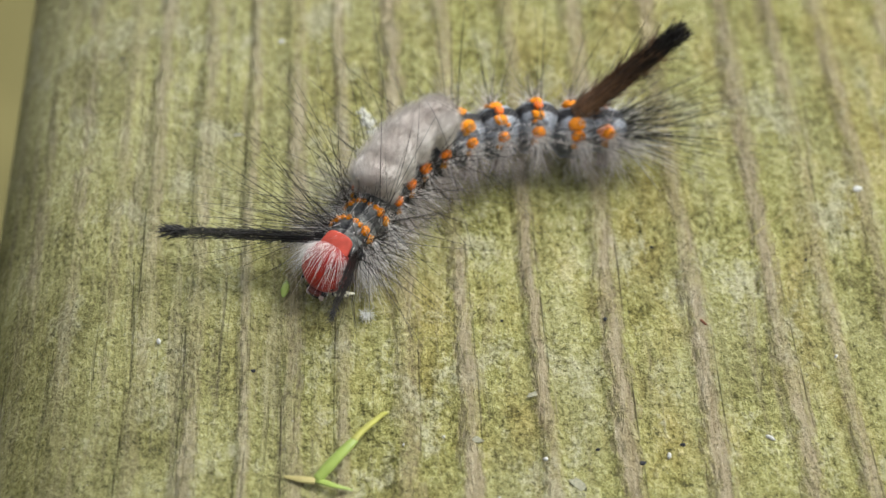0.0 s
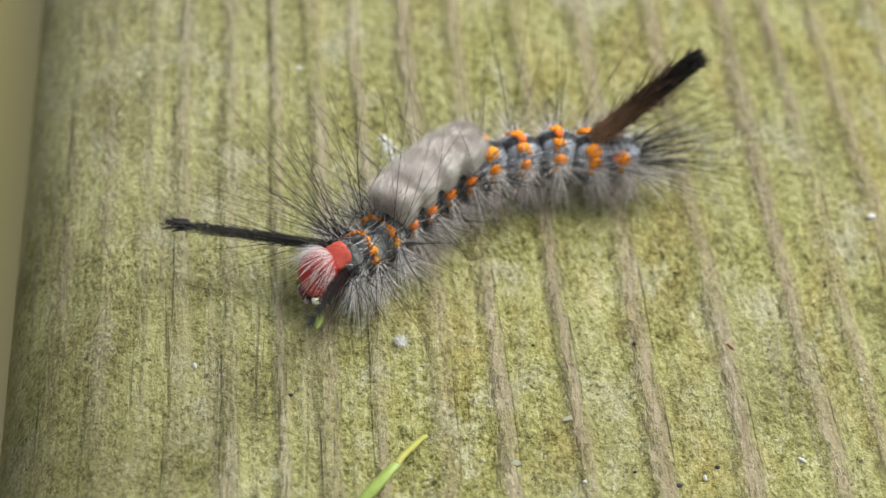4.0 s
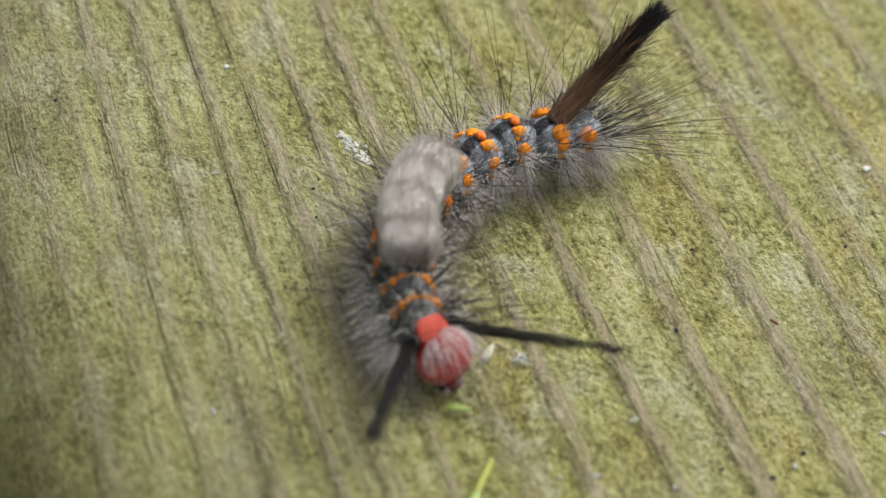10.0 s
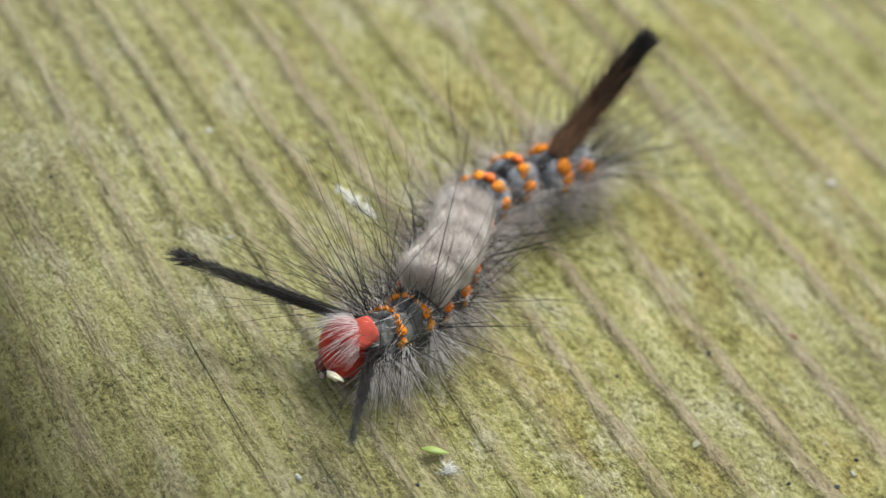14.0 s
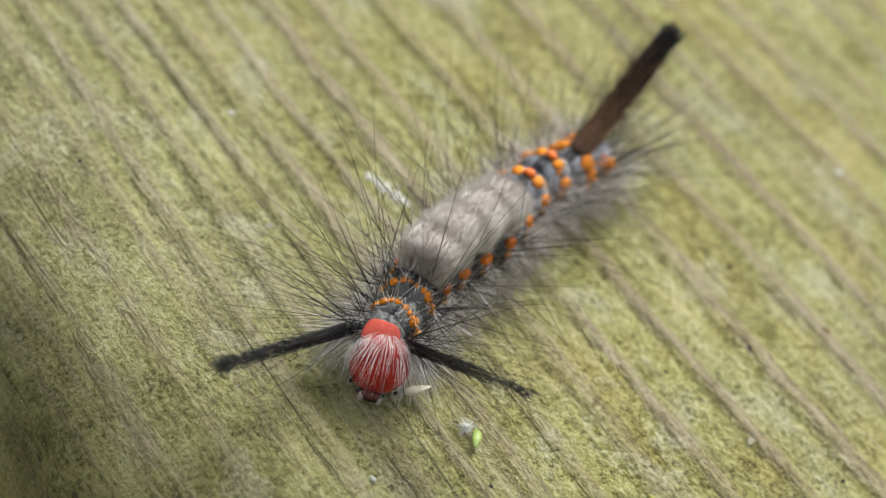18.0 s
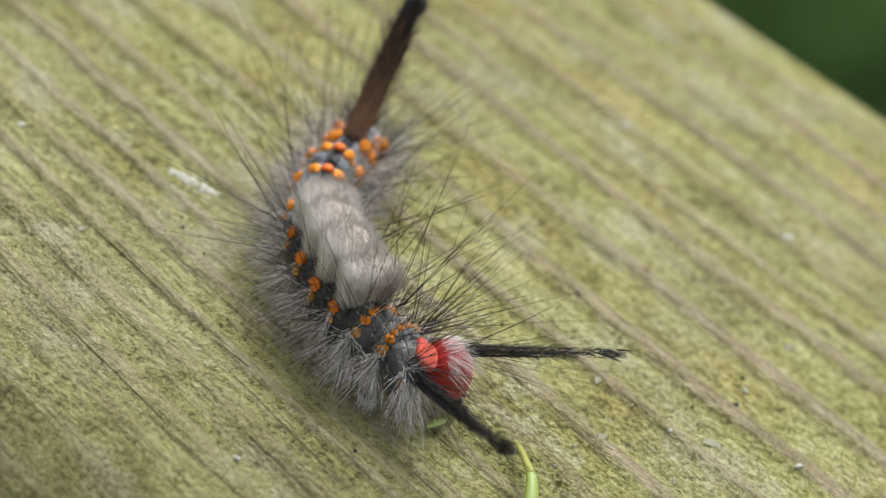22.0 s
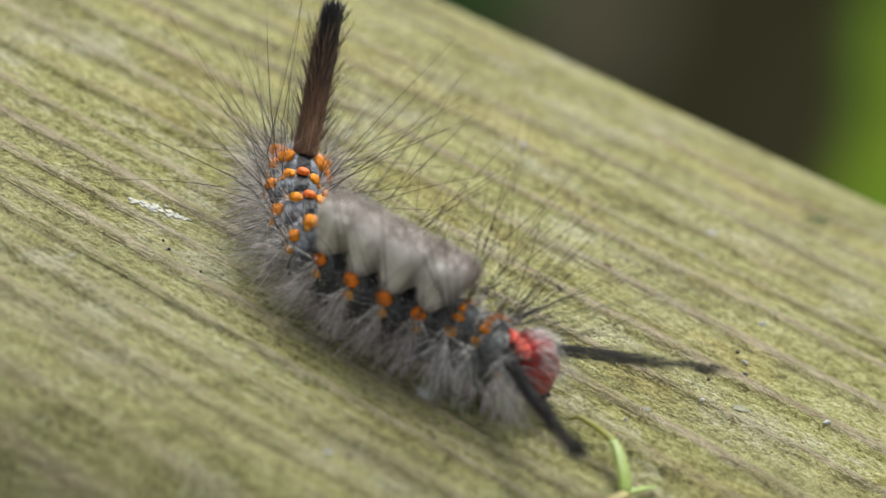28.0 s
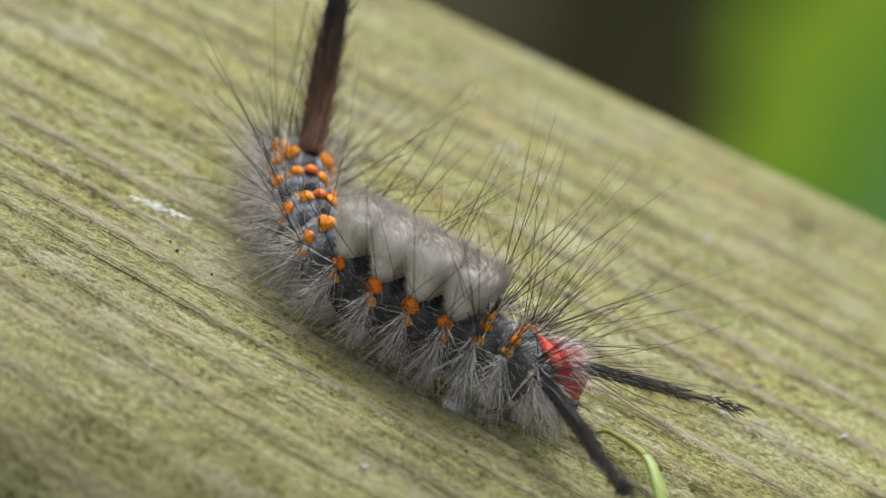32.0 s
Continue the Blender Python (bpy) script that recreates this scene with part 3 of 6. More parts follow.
def tussock_color(k):
    """Pale grey hair with brownish blotches on the crown."""
    s = k.node("ShaderNodeSeparateXYZ", Vector=k.coord())
    big = k.noise(k.coord(), 420.0, 2.0, 0.5)
    mid = k.math("SUBTRACT", k.math("MULTIPLY_ADD", big, 2.2, 0.25), k.math("MULTIPLY", k.math("ABSOLUTE", s.outputs[0]), 800.0))
    high = k.ramp(k.math("MULTIPLY", s.outputs[2], 100.0), (0.12, 0.0), (0.34, 1.0))
    topf = k.math("MULTIPLY", high, k.ramp(mid, (0.0, 0.0), (1.15, 0.85)))
    st = k.noise(k.coord(scale=(1, 1, 0.15)), 2600.0, 3.0, 0.6)
    side = k.ramp(st, (0.32, (0.71, 0.665, 0.605)), (0.5, (0.79, 0.75, 0.695)), (0.68, (0.86, 0.825, 0.775)))
    crown = k.ramp(st, (0.3, (0.50, 0.435, 0.385)), (0.7, (0.58, 0.515, 0.46)))
    return k.mix(topf, side, crown)


def brush_mat():
    k = Mat("tussock")
    return k.done(k.mix(1.0, tussock_color(k), (0.90, 0.89, 0.88), "MULTIPLY"), 0.8, 0.15)


def brush_hair_mat():
    k = Mat("tussock_hair")
    isl = k.n.new("ShaderNodeNewGeometry").outputs["Random Per Island"]
    lum = k.math("MULTIPLY_ADD", isl, 0.16, 0.92)
    col = k.mix(1.0, tussock_color(k), lum, "MULTIPLY")
    glow_through(k, col, 0.35)
    return k.done(col, 0.75, 0.05)


BRUSH_HAIR = brush_hair_mat()
BRUSH = brush_mat()


def leg(parent, x, y, r, length, z0=-1.2):
    bm = bmesh.new()
    bmesh.ops.create_cone(bm, cap_ends=True, segments=10, radius1=r * 0.75 * MM, radius2=r * MM, depth=length * MM)
    for v in bm.verts:
        v.co += Vector((x, y, z0 - length / 2)) * MM
    return part("leg", bm, PALE, parent)


def build_head():
    head = part("head", ball(1.84, 1.6, 1.95, 24, 32, 0.02, 1.0, 0.95), RED, caterpillar, "glossy red head capsule with pale hairs")
    part("mouthparts", ball(0.85, 0.6, 0.45, 10, 14, 0.25, 4.0), BLACK, head).location = Vector((0, 1.0, -1.6)) * MM
    part("labrum", ball(0.6, 0.35, 0.28, 10, 14, 0.1, 4.0), MAROON, head).location = Vector((0, 1.35, -1.4)) * MM
    for s in (-1, 1):
        part("palp", ball(0.2, 0.2, 0.36, 8, 10, 0.1), PALE, head).location = Vector((s * 0.55, 1.3, -1.75)) * MM
        for a, b in ((0.75, -0.95), (1.0, -0.7), (1.12, -1.1)):
            part("eye_spot", ball(0.13, 0.13, 0.13, 6, 8), BLACK, head).location = Vector((s * a * 1.25, 1.0, b)) * MM
    rng = np.random.default_rng(9)

    def on_face(n, lo, hi, y0, y1, lift, name, thick, seed):
        """Hairs that lie forward over the face from roots between two depths, y0 and y1."""
        x, y = rng.uniform(-1.7, 1.7, n), rng.uniform(y0, y1, n)
        y = y * np.sqrt(1 - (x / 1.84) ** 2)
        z = 1.95 * np.sqrt(np.clip(1 - (x / 1.84) ** 2 - (y / 1.6) ** 2, 0.01, 1))
        nrm = np.stack([x / 1.84 ** 2, y / 1.6 ** 2, z / 1.95 ** 2], -1)
        nrm /= np.linalg.norm(nrm, axis=1, keepdims=True)
        fore = np.stack([x * 0.3, np.ones(n), np.full(n, -0.5)], -1)
        lie = fore - nrm * (fore * nrm).sum(1, keepdims=True)
        lie /= np.linalg.norm(lie, axis=1, keepdims=True)
        hairs(name, np.stack([x, y, z], -1), lie + nrm * lift + rng.normal(0, 0.08, (n, 3)), rng.uniform(lo, hi, n), thick, WHITE_HAIR, head, seed=seed, bend=0.06, droop=0.2)

    on_face(270, 0.8, 2.0, -0.85, 0.15, 0.12, "brow_hairs", 0.0175, 4)
    on_face(60, 1.2, 2.8, 0.2, 1.2, 0.30, "face_hairs", 0.026, 6)
    k = Mat("dry_flake")
    dry = k.done(k.ramp(k.noise(k.coord(), 2500.0, 3.0), (0.35, (0.50, 0.45, 0.30)), (0.65, (0.80, 0.77, 0.60))), 0.7, 0.3)
    bm = ball(0.75, 0.32, 0.2, 7, 11, 0.5, 11.0)
    fl = part("flake", bm, dry, head, "dry pale flake caught in the face hairs")
    fl.matrix_basis = pose(-2.45 * MM, 1.35 * MM, -0.1 * MM, 10, 20, 20)
    return head


def build_first_ring():
    """The ring behind the head: red shield and the seats of the two long pencils."""
    seg = segment("thorax_segment", "thorax", 1, 1.65, 1.85, 1.35)
    bm = ball(1.16, 0.80, 0.24, 16, 36, 0.05, 2.0, 0.55)
    for v in bm.verts:
        # wider in front, bowed over the ring
        x, y = v.co.x / MM, v.co.y / MM
        v.co.x *= 1 + 0.13 * y
        v.co.z -= 0.20 * x * x * MM
    sh = part("red_shield", bm, SHIELD, seg, "coral-red shield behind the head")
    sh.matrix_basis = pose(0, 1.15 * MM, 1.5 * MM, -32)
    rng = np.random.default_rng(77)
    bag, far = ([], [], []), ([], [], [])
    for s in (-1, 1):
        wart(seg, s * 1.7, 0.5, 0.7, 0.5, BLACK)
        tuft_at(bag, rng, s * 1.7, 0.6, 0.6, 60, 1.5, 3.8, (1.0 * s, 0.45, -0.4), 0.35)
        tuft_at(far, rng, s * 1.5, 0.4, 1.0, 12, 4.0, 11.0, (0.9 * s, 0.9, 0.35), 0.45, 0.35)
    flush(far, "far_hairs", 0.06, BLACK_HAIR, seg, seed=79, bend=0.1, rings=8)
    flush(bag, "collar_hairs", 0.035, WHITE_HAIR, seg, seed=78, bend=0.1, droop=0.3)
    return seg


def pencil(name, length, thick, n, material, seed, label, taper=0.45, knot=1.0, closed=0.45, parent=None):
    """A long pencil of hairs along +y, closed over most of its length, with a knot of barbed tips."""
    rng = np.random.default_rng(seed)
    bm = bmesh.new()
    rings, sides = 9, 12
    rows = []
    for r in range(rings):
        u = r / (rings - 1)
        w = thick * (0.42 if n > 300 else 0.12) * (1 - (1 - taper) * u) * (0.7 if r == 0 else 1) * (0.35 if r == rings - 1 else 1)
        ring = []
        for s in range(sides):
            a = 2 * math.pi * s / sides
            k = w * (1 + 0.25 * noise.noise(Vector((math.cos(a) * 3, u * 2 + seed, math.sin(a) * 3))))
            ring.append(bm.verts.new(Vector((k * math.cos(a), length * closed * u, k * math.sin(a))) * MM))
        rows.append(ring)
    for a, b in zip(rows, rows[1:]):
        for s in range(sides):
            bm.faces.new((a[s], b[s], b[(s + 1) % sides], a[(s + 1) % sides]))
    core = part(name, bm, TAIL_SKIN if material is BROWN_HAIR else BLACK, caterpillar if parent is None else parent, label)
    t = rng.uniform(0, 2 * math.pi, n)
    q = np.sqrt(rng.uniform(0.10, 1, n)) * thick * 0.5
    roots = np.stack([q * np.cos(t) * 0.8, rng.uniform(-0.2, 0.3, n), q * np.sin(t) * 0.8], -1)
    goal = np.stack([q * np.cos(t) * taper, np.full(n, length), q * np.sin(t) * taper], -1) + rng.normal(0, thick * 0.10, (n, 3))
    lens = length * np.clip(rng.normal(0.86, 0.18, n), 0.3, 1.03)
    ways = goal - roots
    ways /= np.linalg.norm(ways, axis=1, keepdims=True)
    hairs("pencil_hairs", roots, ways, lens, 0.055, material, core, seed=seed, bend=0.008, rings=9, barb=n > 300)
    # short barbs along the hairs, thicker near the tips
    m = 700 if n > 300 else 9 * n
    pick, u = rng.integers(0, n, m), rng.uniform(0.12, 1.0, m) ** 0.7
    a = rng.uniform(0, 2 * math.pi, m)
    spots = roots[pick] + ways[pick] * (lens[pick] * u)[:, None]
    hairs("barb_fringe", spots, np.stack([np.cos(a) * 0.5, np.ones(m), np.sin(a) * 0.5], -1), rng.uniform(0.35, 0.95, m), 0.055, BLACK_HAIR, core, seed=seed + 5, bend=0.08, rings=4)
    m = int(70 * knot)
    a = rng.uniform(0, 2 * math.pi, m)
    pick = rng.integers(0, n, m)
    spots = roots[pick] + ways[pick] * (length * rng.uniform(0.86, 0.99, m))[:, None]
    hairs("tip_knot", spots, np.stack([np.cos(a) * 0.45, np.ones(m), np.sin(a) * 0.45], -1), rng.uniform(0.5, 1.2, m), 0.10, BLACK_HAIR, core, seed=seed + 1, bend=0.08)
    # loose hairs that stand off
    m = n // 3 if n > 300 else 14
    a = rng.uniform(0, 2 * math.pi, m)
    spots = np.stack([np.cos(a) * thick * 0.35, length * rng.uniform(0.0, 0.75 if n > 300 else 0.3, m), np.sin(a) * thick * 0.35], -1)
    lean = 0.5 if n > 300 else 0.36
    way = np.stack([np.cos(a) * lean, np.ones(m), np.sin(a) * lean], -1) + rng.normal(0, 0.1, (m, 3))
    hairs("stray_hairs", spots, way, rng.uniform(1.0, 2.6, m) if n > 300 else rng.uniform(3.0, 11.5, m), 0.065 if n > 300 else 0.045, material, core, seed=seed + 2, bend=0.14, rings=8)
    return core


TAIL_SKIN = plain("brown_tuft", (0.15, 0.078, 0.040), 0.6, 0.3, 0.5, 1500.0, 0.5)
HEAD = build_head()
T1 = build_first_ring()
T2 = segment("thorax_segment", "thorax", 2, 1.7, 2.2, 1.5)
T3 = segment("thorax_segment", "thorax", 3, 1.75, 2.3, 1.6)
A1, A2, A3, A4 = [segment("abdomen_segment", "brush", 4 + i) for i in range(4)]
A5, A6, A7 = [segment("abdomen_segment", "back", 8 + i) for i in range(3)]
A8 = segment("abdomen_segment", "rear", 11, 1.85, 2.2, 1.9)
A9 = segment("abdomen_segment", "rear", 12, 1.75, 1.75, 1.8)
for i, sg in enumerate((A1, A2, A3, A4)):
    brush(sg, i)
for sg in (A6, A7):
    wart(sg, 0, 0.05, 2.42, 0.36, CORAL)
for sg in (T1, T2, T3):
    for s in (-1, 1):
        leg(sg, s * 0.9, 0.2, 0.35, 1.55)
for sg in (A3, A4, A5, A6, A9):
    for s in (-1, 1):
        leg(sg, s * 1.0, 0.0, 0.6, 1.55)
PENCIL_R = pencil("hair_pencil", 11.3, 1.08, 72, BLACK_HAIR, 301, "long black pencil of barbed hairs", 0.55, 1.5)
PENCIL_L = pencil("hair_pencil", 11.5, 1.0, 42, BLACK_HAIR, 305, "long thin black pencil of barbed hairs", 0.40, 0.35, 0.35)
TAIL = pencil("tail_pencil", 10.4, 1.9, 900, BROWN_HAIR, 309, "upright dark brown tuft on the rear", 0.60, 2.2, 0.62, A8)
for s in (-1, 1):
    wart(A9, s * 1.25, 0.2, 1.0, 0.62, PINK)
TAIL.matrix_basis = pose(0, -0.2 * MM, 2.0 * MM, 47, 0, 180)
rng9 = np.random.default_rng(5)
bag9, bag9w = ([], [], []), ([], [], [])
for s in (-1, 0, 1):
    tuft_at(bag9, rng9, s * 1.0, -1.0, 0.4, 46, 4.0, 14.0, (0.4 * s, -1, 0.12), 0.22)
    tuft_at(bag9w, rng9, s * 1.2, -1.0, -0.2, 75, 2.0, 5.5, (0.6 * s, -1, -0.05), 0.38)
flush(bag9, "rear_hairs", 0.05, BLACK_HAIR, A9, seed=12, bend=0.12)
flush(bag9w, "rear_bristles", 0.05, WHITE_HAIR, A9, seed=13, bend=0.12, droop=0.1)


# ---- small things on the board ----
def surface(x, y):
    """The height of the board's top at a place, mm."""
    return float(band_at(np.array([x]), np.array([y]))[1][0]) - 0.1


CHALK = plain("chalky_white", (0.60, 0.59, 0.53), 0.8, 0.2, 0.2, 2500.0, 0.3)
GREYISH = plain("grey_lichen", (0.30, 0.29, 0.20), 0.95, 0.1, 0.3, 2500.0, 0.5)
SOOT = plain("black_grit", (0.02, 0.02, 0.022), 0.6, 0.4, 0.4, 2500.0, 0.4)
RUST = plain("rusty_chip", (0.22, 0.09, 0.045), 0.6, 0.3, 0.3, 2500.0, 0.4)
GREEN = plain("fresh_green", (0.31, 0.40, 0.085), 0.4, 0.4, 0.2, 500.0, 0.2)
OLIVE = plain("yellow_green_stalk", (0.36, 0.35, 0.075), 0.5, 0.3, 0.2, 500.0, 0.2)
STRAW = plain("straw_coloured", (0.42, 0.36, 0.14), 0.6, 0.3, 0.2, 700.0, 0.2)
SPECK_MESH = {}


def speck(name, x, y, a, b, h, turn, material, label, category, group):
    """A crumb on the board: a flattened uneven pebble, a by b half axes in mm."""
    key = (material.name, int(turn) % 3)
    if key not in SPECK_MESH:
        bm = ball(1, 1, 1, 7, 10, 0.6, 5.0 + len(SPECK_MESH) * 3.7)
        me = bpy.data.meshes.new(name)
        bm.to_mesh(me)
        bm.free()
        me.materials.append(material)
        me.shade_smooth()
        SPECK_MESH[key] = me
    ob = new(name, SPECK_MESH[key])
    ob.matrix_basis = Matrix.LocRotScale(Vector((x, y, surface(x, y) + h * 0.55)) * MM, Euler((0, 0, radians(turn))), (a, b, h))
    return tagged(ob, label, category, group)


for x, y, a, b, t in ((32.5, 5.9, 0.55, 0.42, 20), (22.2, -19.0, 0.52, 0.2, -35), (14.9, -20.7, 0.2, 0.4, -10), (6.3, -21.3, 0.24, 0.2, 0), (11.9, -27.7, 0.55, 0.2, -20),
                      (33.3, -10.1, 0.7, 0.4, -30), (-20.5, -10.9, 0.22, 0.35, 10), (-0.6, -19.3, 0.16, 0.14, 0), (-12.4, 21.9, 0.35, 0.3, 30), (28.0, -11.5, 0.25, 0.15, 60),
                      (-3.4, -20.2, 0.12, 0.1, 0), (3.0, -24.5, 0.16, 0.12, 40)):
    speck("white_crumb", x, y, a * 0.68, b * 0.68, 0.13, t, CHALK, "small chalky white crumb lying on the board", "crumb", "white crumbs on the board")
for x, y, r, t in ((15.96, -19.7, 0.3, 0), (27.3, -1.7, 0.24, 40), (11.5, -8.3, 0.3, 80), (12.95, -21.5, 0.42, 20), (-25.1, 19.3, 0.3, 50), (10.0, -20.2, 0.25, 10), (-9.3, 8.3, 0.2, 0),
                   (-9.8, 5.5, 0.18, 30), (-8.7, 9.2, 0.16, 60), (15.7, -0.7, 0.2, 0), (-13.8, -13.6, 0.3, 15), (4.0, -8.4, 0.2, 5)):
    speck("dark_grit", x, y, r * 0.62, r * 0.42, 0.09, t, SOOT, "tiny black grain of grit on the board", "grit", "black grit on the board")
for x, y, a, b, t in ((1.7, -19.6, 0.55, 0.45, 0), (-15.6, 10.7, 0.6, 0.35, 20), (6.0, -15.4, 1.1, 0.35, 20), (8.4, -23.2, 1.0, 0.6, -40)):
    speck("lichen_patch", x, y, a * 0.7, b * 0.6, 0.025, t, GREYISH, "thin grey crust of lichen on the board", "lichen", "lichen crusts on the board")
SMUDGE = plain("olive_smudge", (0.13, 0.14, 0.06), 0.95, 0.1, 0.4, 2500.0, 0.6)
speck("moss_smudge", 46.8, -13.5, 1.5, 0.55, 0.05, -25, SMUDGE, "dark olive smudge of moss on the board", "moss", "")
speck("rust_chip", 18.7, -8.4, 0.36, 0.11, 0.08, -50, RUST, "rust-red chip of bark on the board", "chip", "")


def ribbon(name, pts, widths, thick, material, label, category):
    """A bent flattened stalk through points (mm), with a width at each."""
    bm = bmesh.new()
    P = [Vector(p) for p in pts]
    fine, wid = [], []
    for k in range(len(P) - 1):
        p0, p1, p2, p3 = P[max(k - 1, 0)], P[k], P[k + 1], P[min(k + 2, len(P) - 1)]
        for u in np.linspace(0, 1, 6)[: 6 if k == len(P) - 2 else 5]:
            fine.append(0.5 * ((2 * p1) + (p2 - p0) * u + (2 * p0 - 5 * p1 + 4 * p2 - p3) * u * u + (3 * p1 - p0 - 3 * p2 + p3) * u ** 3))
            wid.append(widths[k] * (1 - u) + widths[k + 1] * u)
    prev = None
    for k, c in enumerate(fine):
        d = (fine[min(k + 1, len(fine) - 1)] - fine[max(k - 1, 0)]).normalized()
        sd = d.cross(Vector((0, 0, 1))).normalized()
        up = sd.cross(d)
        ring = [bm.verts.new((c + sd * math.cos(a) * wid[k] + up * math.sin(a) * wid[k] * thick) * MM) for a in np.linspace(0, 2 * math.pi, 9)[:-1]]
        if prev:
            for s in range(8):
                bm.faces.new((prev[s], ring[s], ring[(s + 1) % 8], prev[(s + 1) % 8]))
        else:
            bm.faces.new(ring)
        prev = ring
    bm.faces.new(prev[::-1])
    bmesh.ops.recalc_face_normals(bm, faces=bm.faces)
    me = bpy.data.meshes.new(name)
    bm.to_mesh(me)
    bm.free()
    me.materials.append(material)
    me.shade_smooth()
    return tagged(new(name, me), label, category)


sprig = tagged(new("green_sprig"), "fresh green bent leaf sprig lying on the board", "leaf")
for nm, pts, wd, th, mt in (("blade", [(-9.3, -23.4, 0.35), (-8.5, -22.7, 0.9), (-7.4, -21.6, 1.4), (-6.75, -20.85, 1.5)], [0.36, 0.44, 0.38, 0.30], 0.5, GREEN),
                            ("stalk", [(-6.85, -20.95, 1.5), (-6.3, -20.1, 1.4), (-5.5, -19.0, 1.1), (-4.8, -18.0, 0.75), (-4.45, -17.4, 0.2)], [0.29, 0.25, 0.22, 0.19, 0.12], 0.7, OLIVE),
                            ("side_leaf", [(-9.3, -23.4, 0.35), (-8.2, -24.0, 0.5), (-6.9, -24.3, 0.4)], [0.28, 0.22, 0.06], 0.4, GREEN),
                            ("dry_scale", [(-9.4, -23.5, 0.35), (-10.4, -23.4, 0.35), (-11.5, -23.1, 0.25)], [0.3, 0.3, 0.1], 0.35, STRAW)):
    b = ribbon(nm, pts, wd, th, mt, "", "")
    b.parent = sprig
# a dropped streak, a pale thread and a crumb of leaf and fluff that the caterpillar pushes about


def build_streak():
    """A dried streak in flat broken flakes along a short line."""
    rng = np.random.default_rng(31)
    bm = bmesh.new()
    for k in range(60):
        u = rng.uniform(0, 1)
        w = 0.34 * math.sin(math.pi * (0.12 + 0.8 * u))
        x, y = -6.0 + 1.4 * u + rng.normal(0, w), 13.8 - 3.3 * u + rng.normal(0, 0.3)
        m = Matrix.LocRotScale(Vector((x, y, surface(x, y) + 0.02)) * MM, Euler((0, 0, rng.uniform(0, 3))), Vector((rng.uniform(0.12, 0.42), rng.uniform(0.1, 0.26), 0.022)) * MM)
        bmesh.ops.create_icosphere(bm, subdivisions=1, radius=1.0, matrix=m)
    for v in bm.verts:
        v.co += Vector((noise.noise(v.co * 3000), noise.noise(v.co * 3000 + Vector((9, 0, 0))), 0)) * 0.05 * MM
    me = bpy.data.meshes.new("white_streak")
    bm.to_mesh(me)
    bm.free()
    me.materials.append(plain("dried_dropping", (0.50, 0.49, 0.41), 0.85, 0.2, 0.25, 2500.0, 0.3))
    me.shade_smooth()
    return tagged(new("white_streak", me), "dried chalky white streak in flakes on the board", "dropping")


build_streak()
ribbon("pale_thread", [(21.4, -1.2, 0.12), (23.6, 0.6, 0.2), (26.9, 3.8, 0.12)], [0.04, 0.05, 0.03], 0.8, STRAW, "thin straw-coloured thread on the board", "thread")
LEAF_BIT = ribbon("leaf_crumb", [(-0.75, -0.3, 0.15), (-0.2, -0.1, 0.25), (0.35, 0.1, 0.25), (0.85, 0.4, 0.12)], [0.08, 0.32, 0.28, 0.06], 0.35, GREEN, "small fresh green crumb of leaf", "leaf")


def build_fluff():
    rng = np.random.default_rng(61)
    n = 110
    ways = rng.normal(size=(n, 3)) * (1, 1, 0.45)
    ob = hairs("grey_fluff", rng.normal(0, 0.12, (n, 3)) * (1, 1, 0.5), ways, rng.uniform(0.35, 0.85, n), 0.045, FLUFF_HAIR, None, seed=62, bend=0.5, kind="")
    return tagged(ob, "little tangle of pale grey fluff on the board", "fluff")


FLUFF_HAIR = hair_mat("fluff_fibre", (0.80, 0.80, 0.74), (0.80, 0.80, 0.74), 0.6, 0.4)
FLUFF = build_fluff()


# ---- the ground far below and the painted, glowing hedge behind the board ----
GROUND_Z = -3.0


def ground_mat():
    """Bare dark soil, with olive turf on one side."""
    k = Mat("soil_and_turf")
    nz = k.noise(k.coord(), 1.6, 3.0, 0.5)
    s = k.node("ShaderNodeSeparateXYZ", Vector=k.coord())
    turf = k.ramp(k.math("MULTIPLY_ADD", nz, 0.25, k.math("MULTIPLY_ADD", s.outputs[0], 1.0, 0.78)), (0.42, 1.0), (0.62, 0.0))
    soil = k.ramp(nz, (0.3, (0.048, 0.043, 0.026)), (0.7, (0.080, 0.072, 0.044)))
    grass = k.ramp(nz, (0.3, (0.13, 0.115, 0.045)), (0.7, (0.20, 0.175, 0.07)))
    return k.done(k.mix(turf, soil, grass), 0.95, 0.1)


def build_ground():
    n = 60
    xs = np.sign(np.linspace(-1, 1, n)) * np.abs(np.linspace(-1, 1, n)) ** 3 * 400
    V = [(x, y, GROUND_Z + 0.03 * noise.noise(Vector((x, y, 0)) * 1.7)) for y in xs for x in xs]
    F = [(r * n + c, r * n + c + 1, (r + 1) * n + c + 1, (r + 1) * n + c) for r in range(n - 1) for c in range(n - 1)]
    return tagged(link("ground", V, F, ground_mat()), "dark bare soil and olive turf far below", "ground", kind="structure")


build_ground()


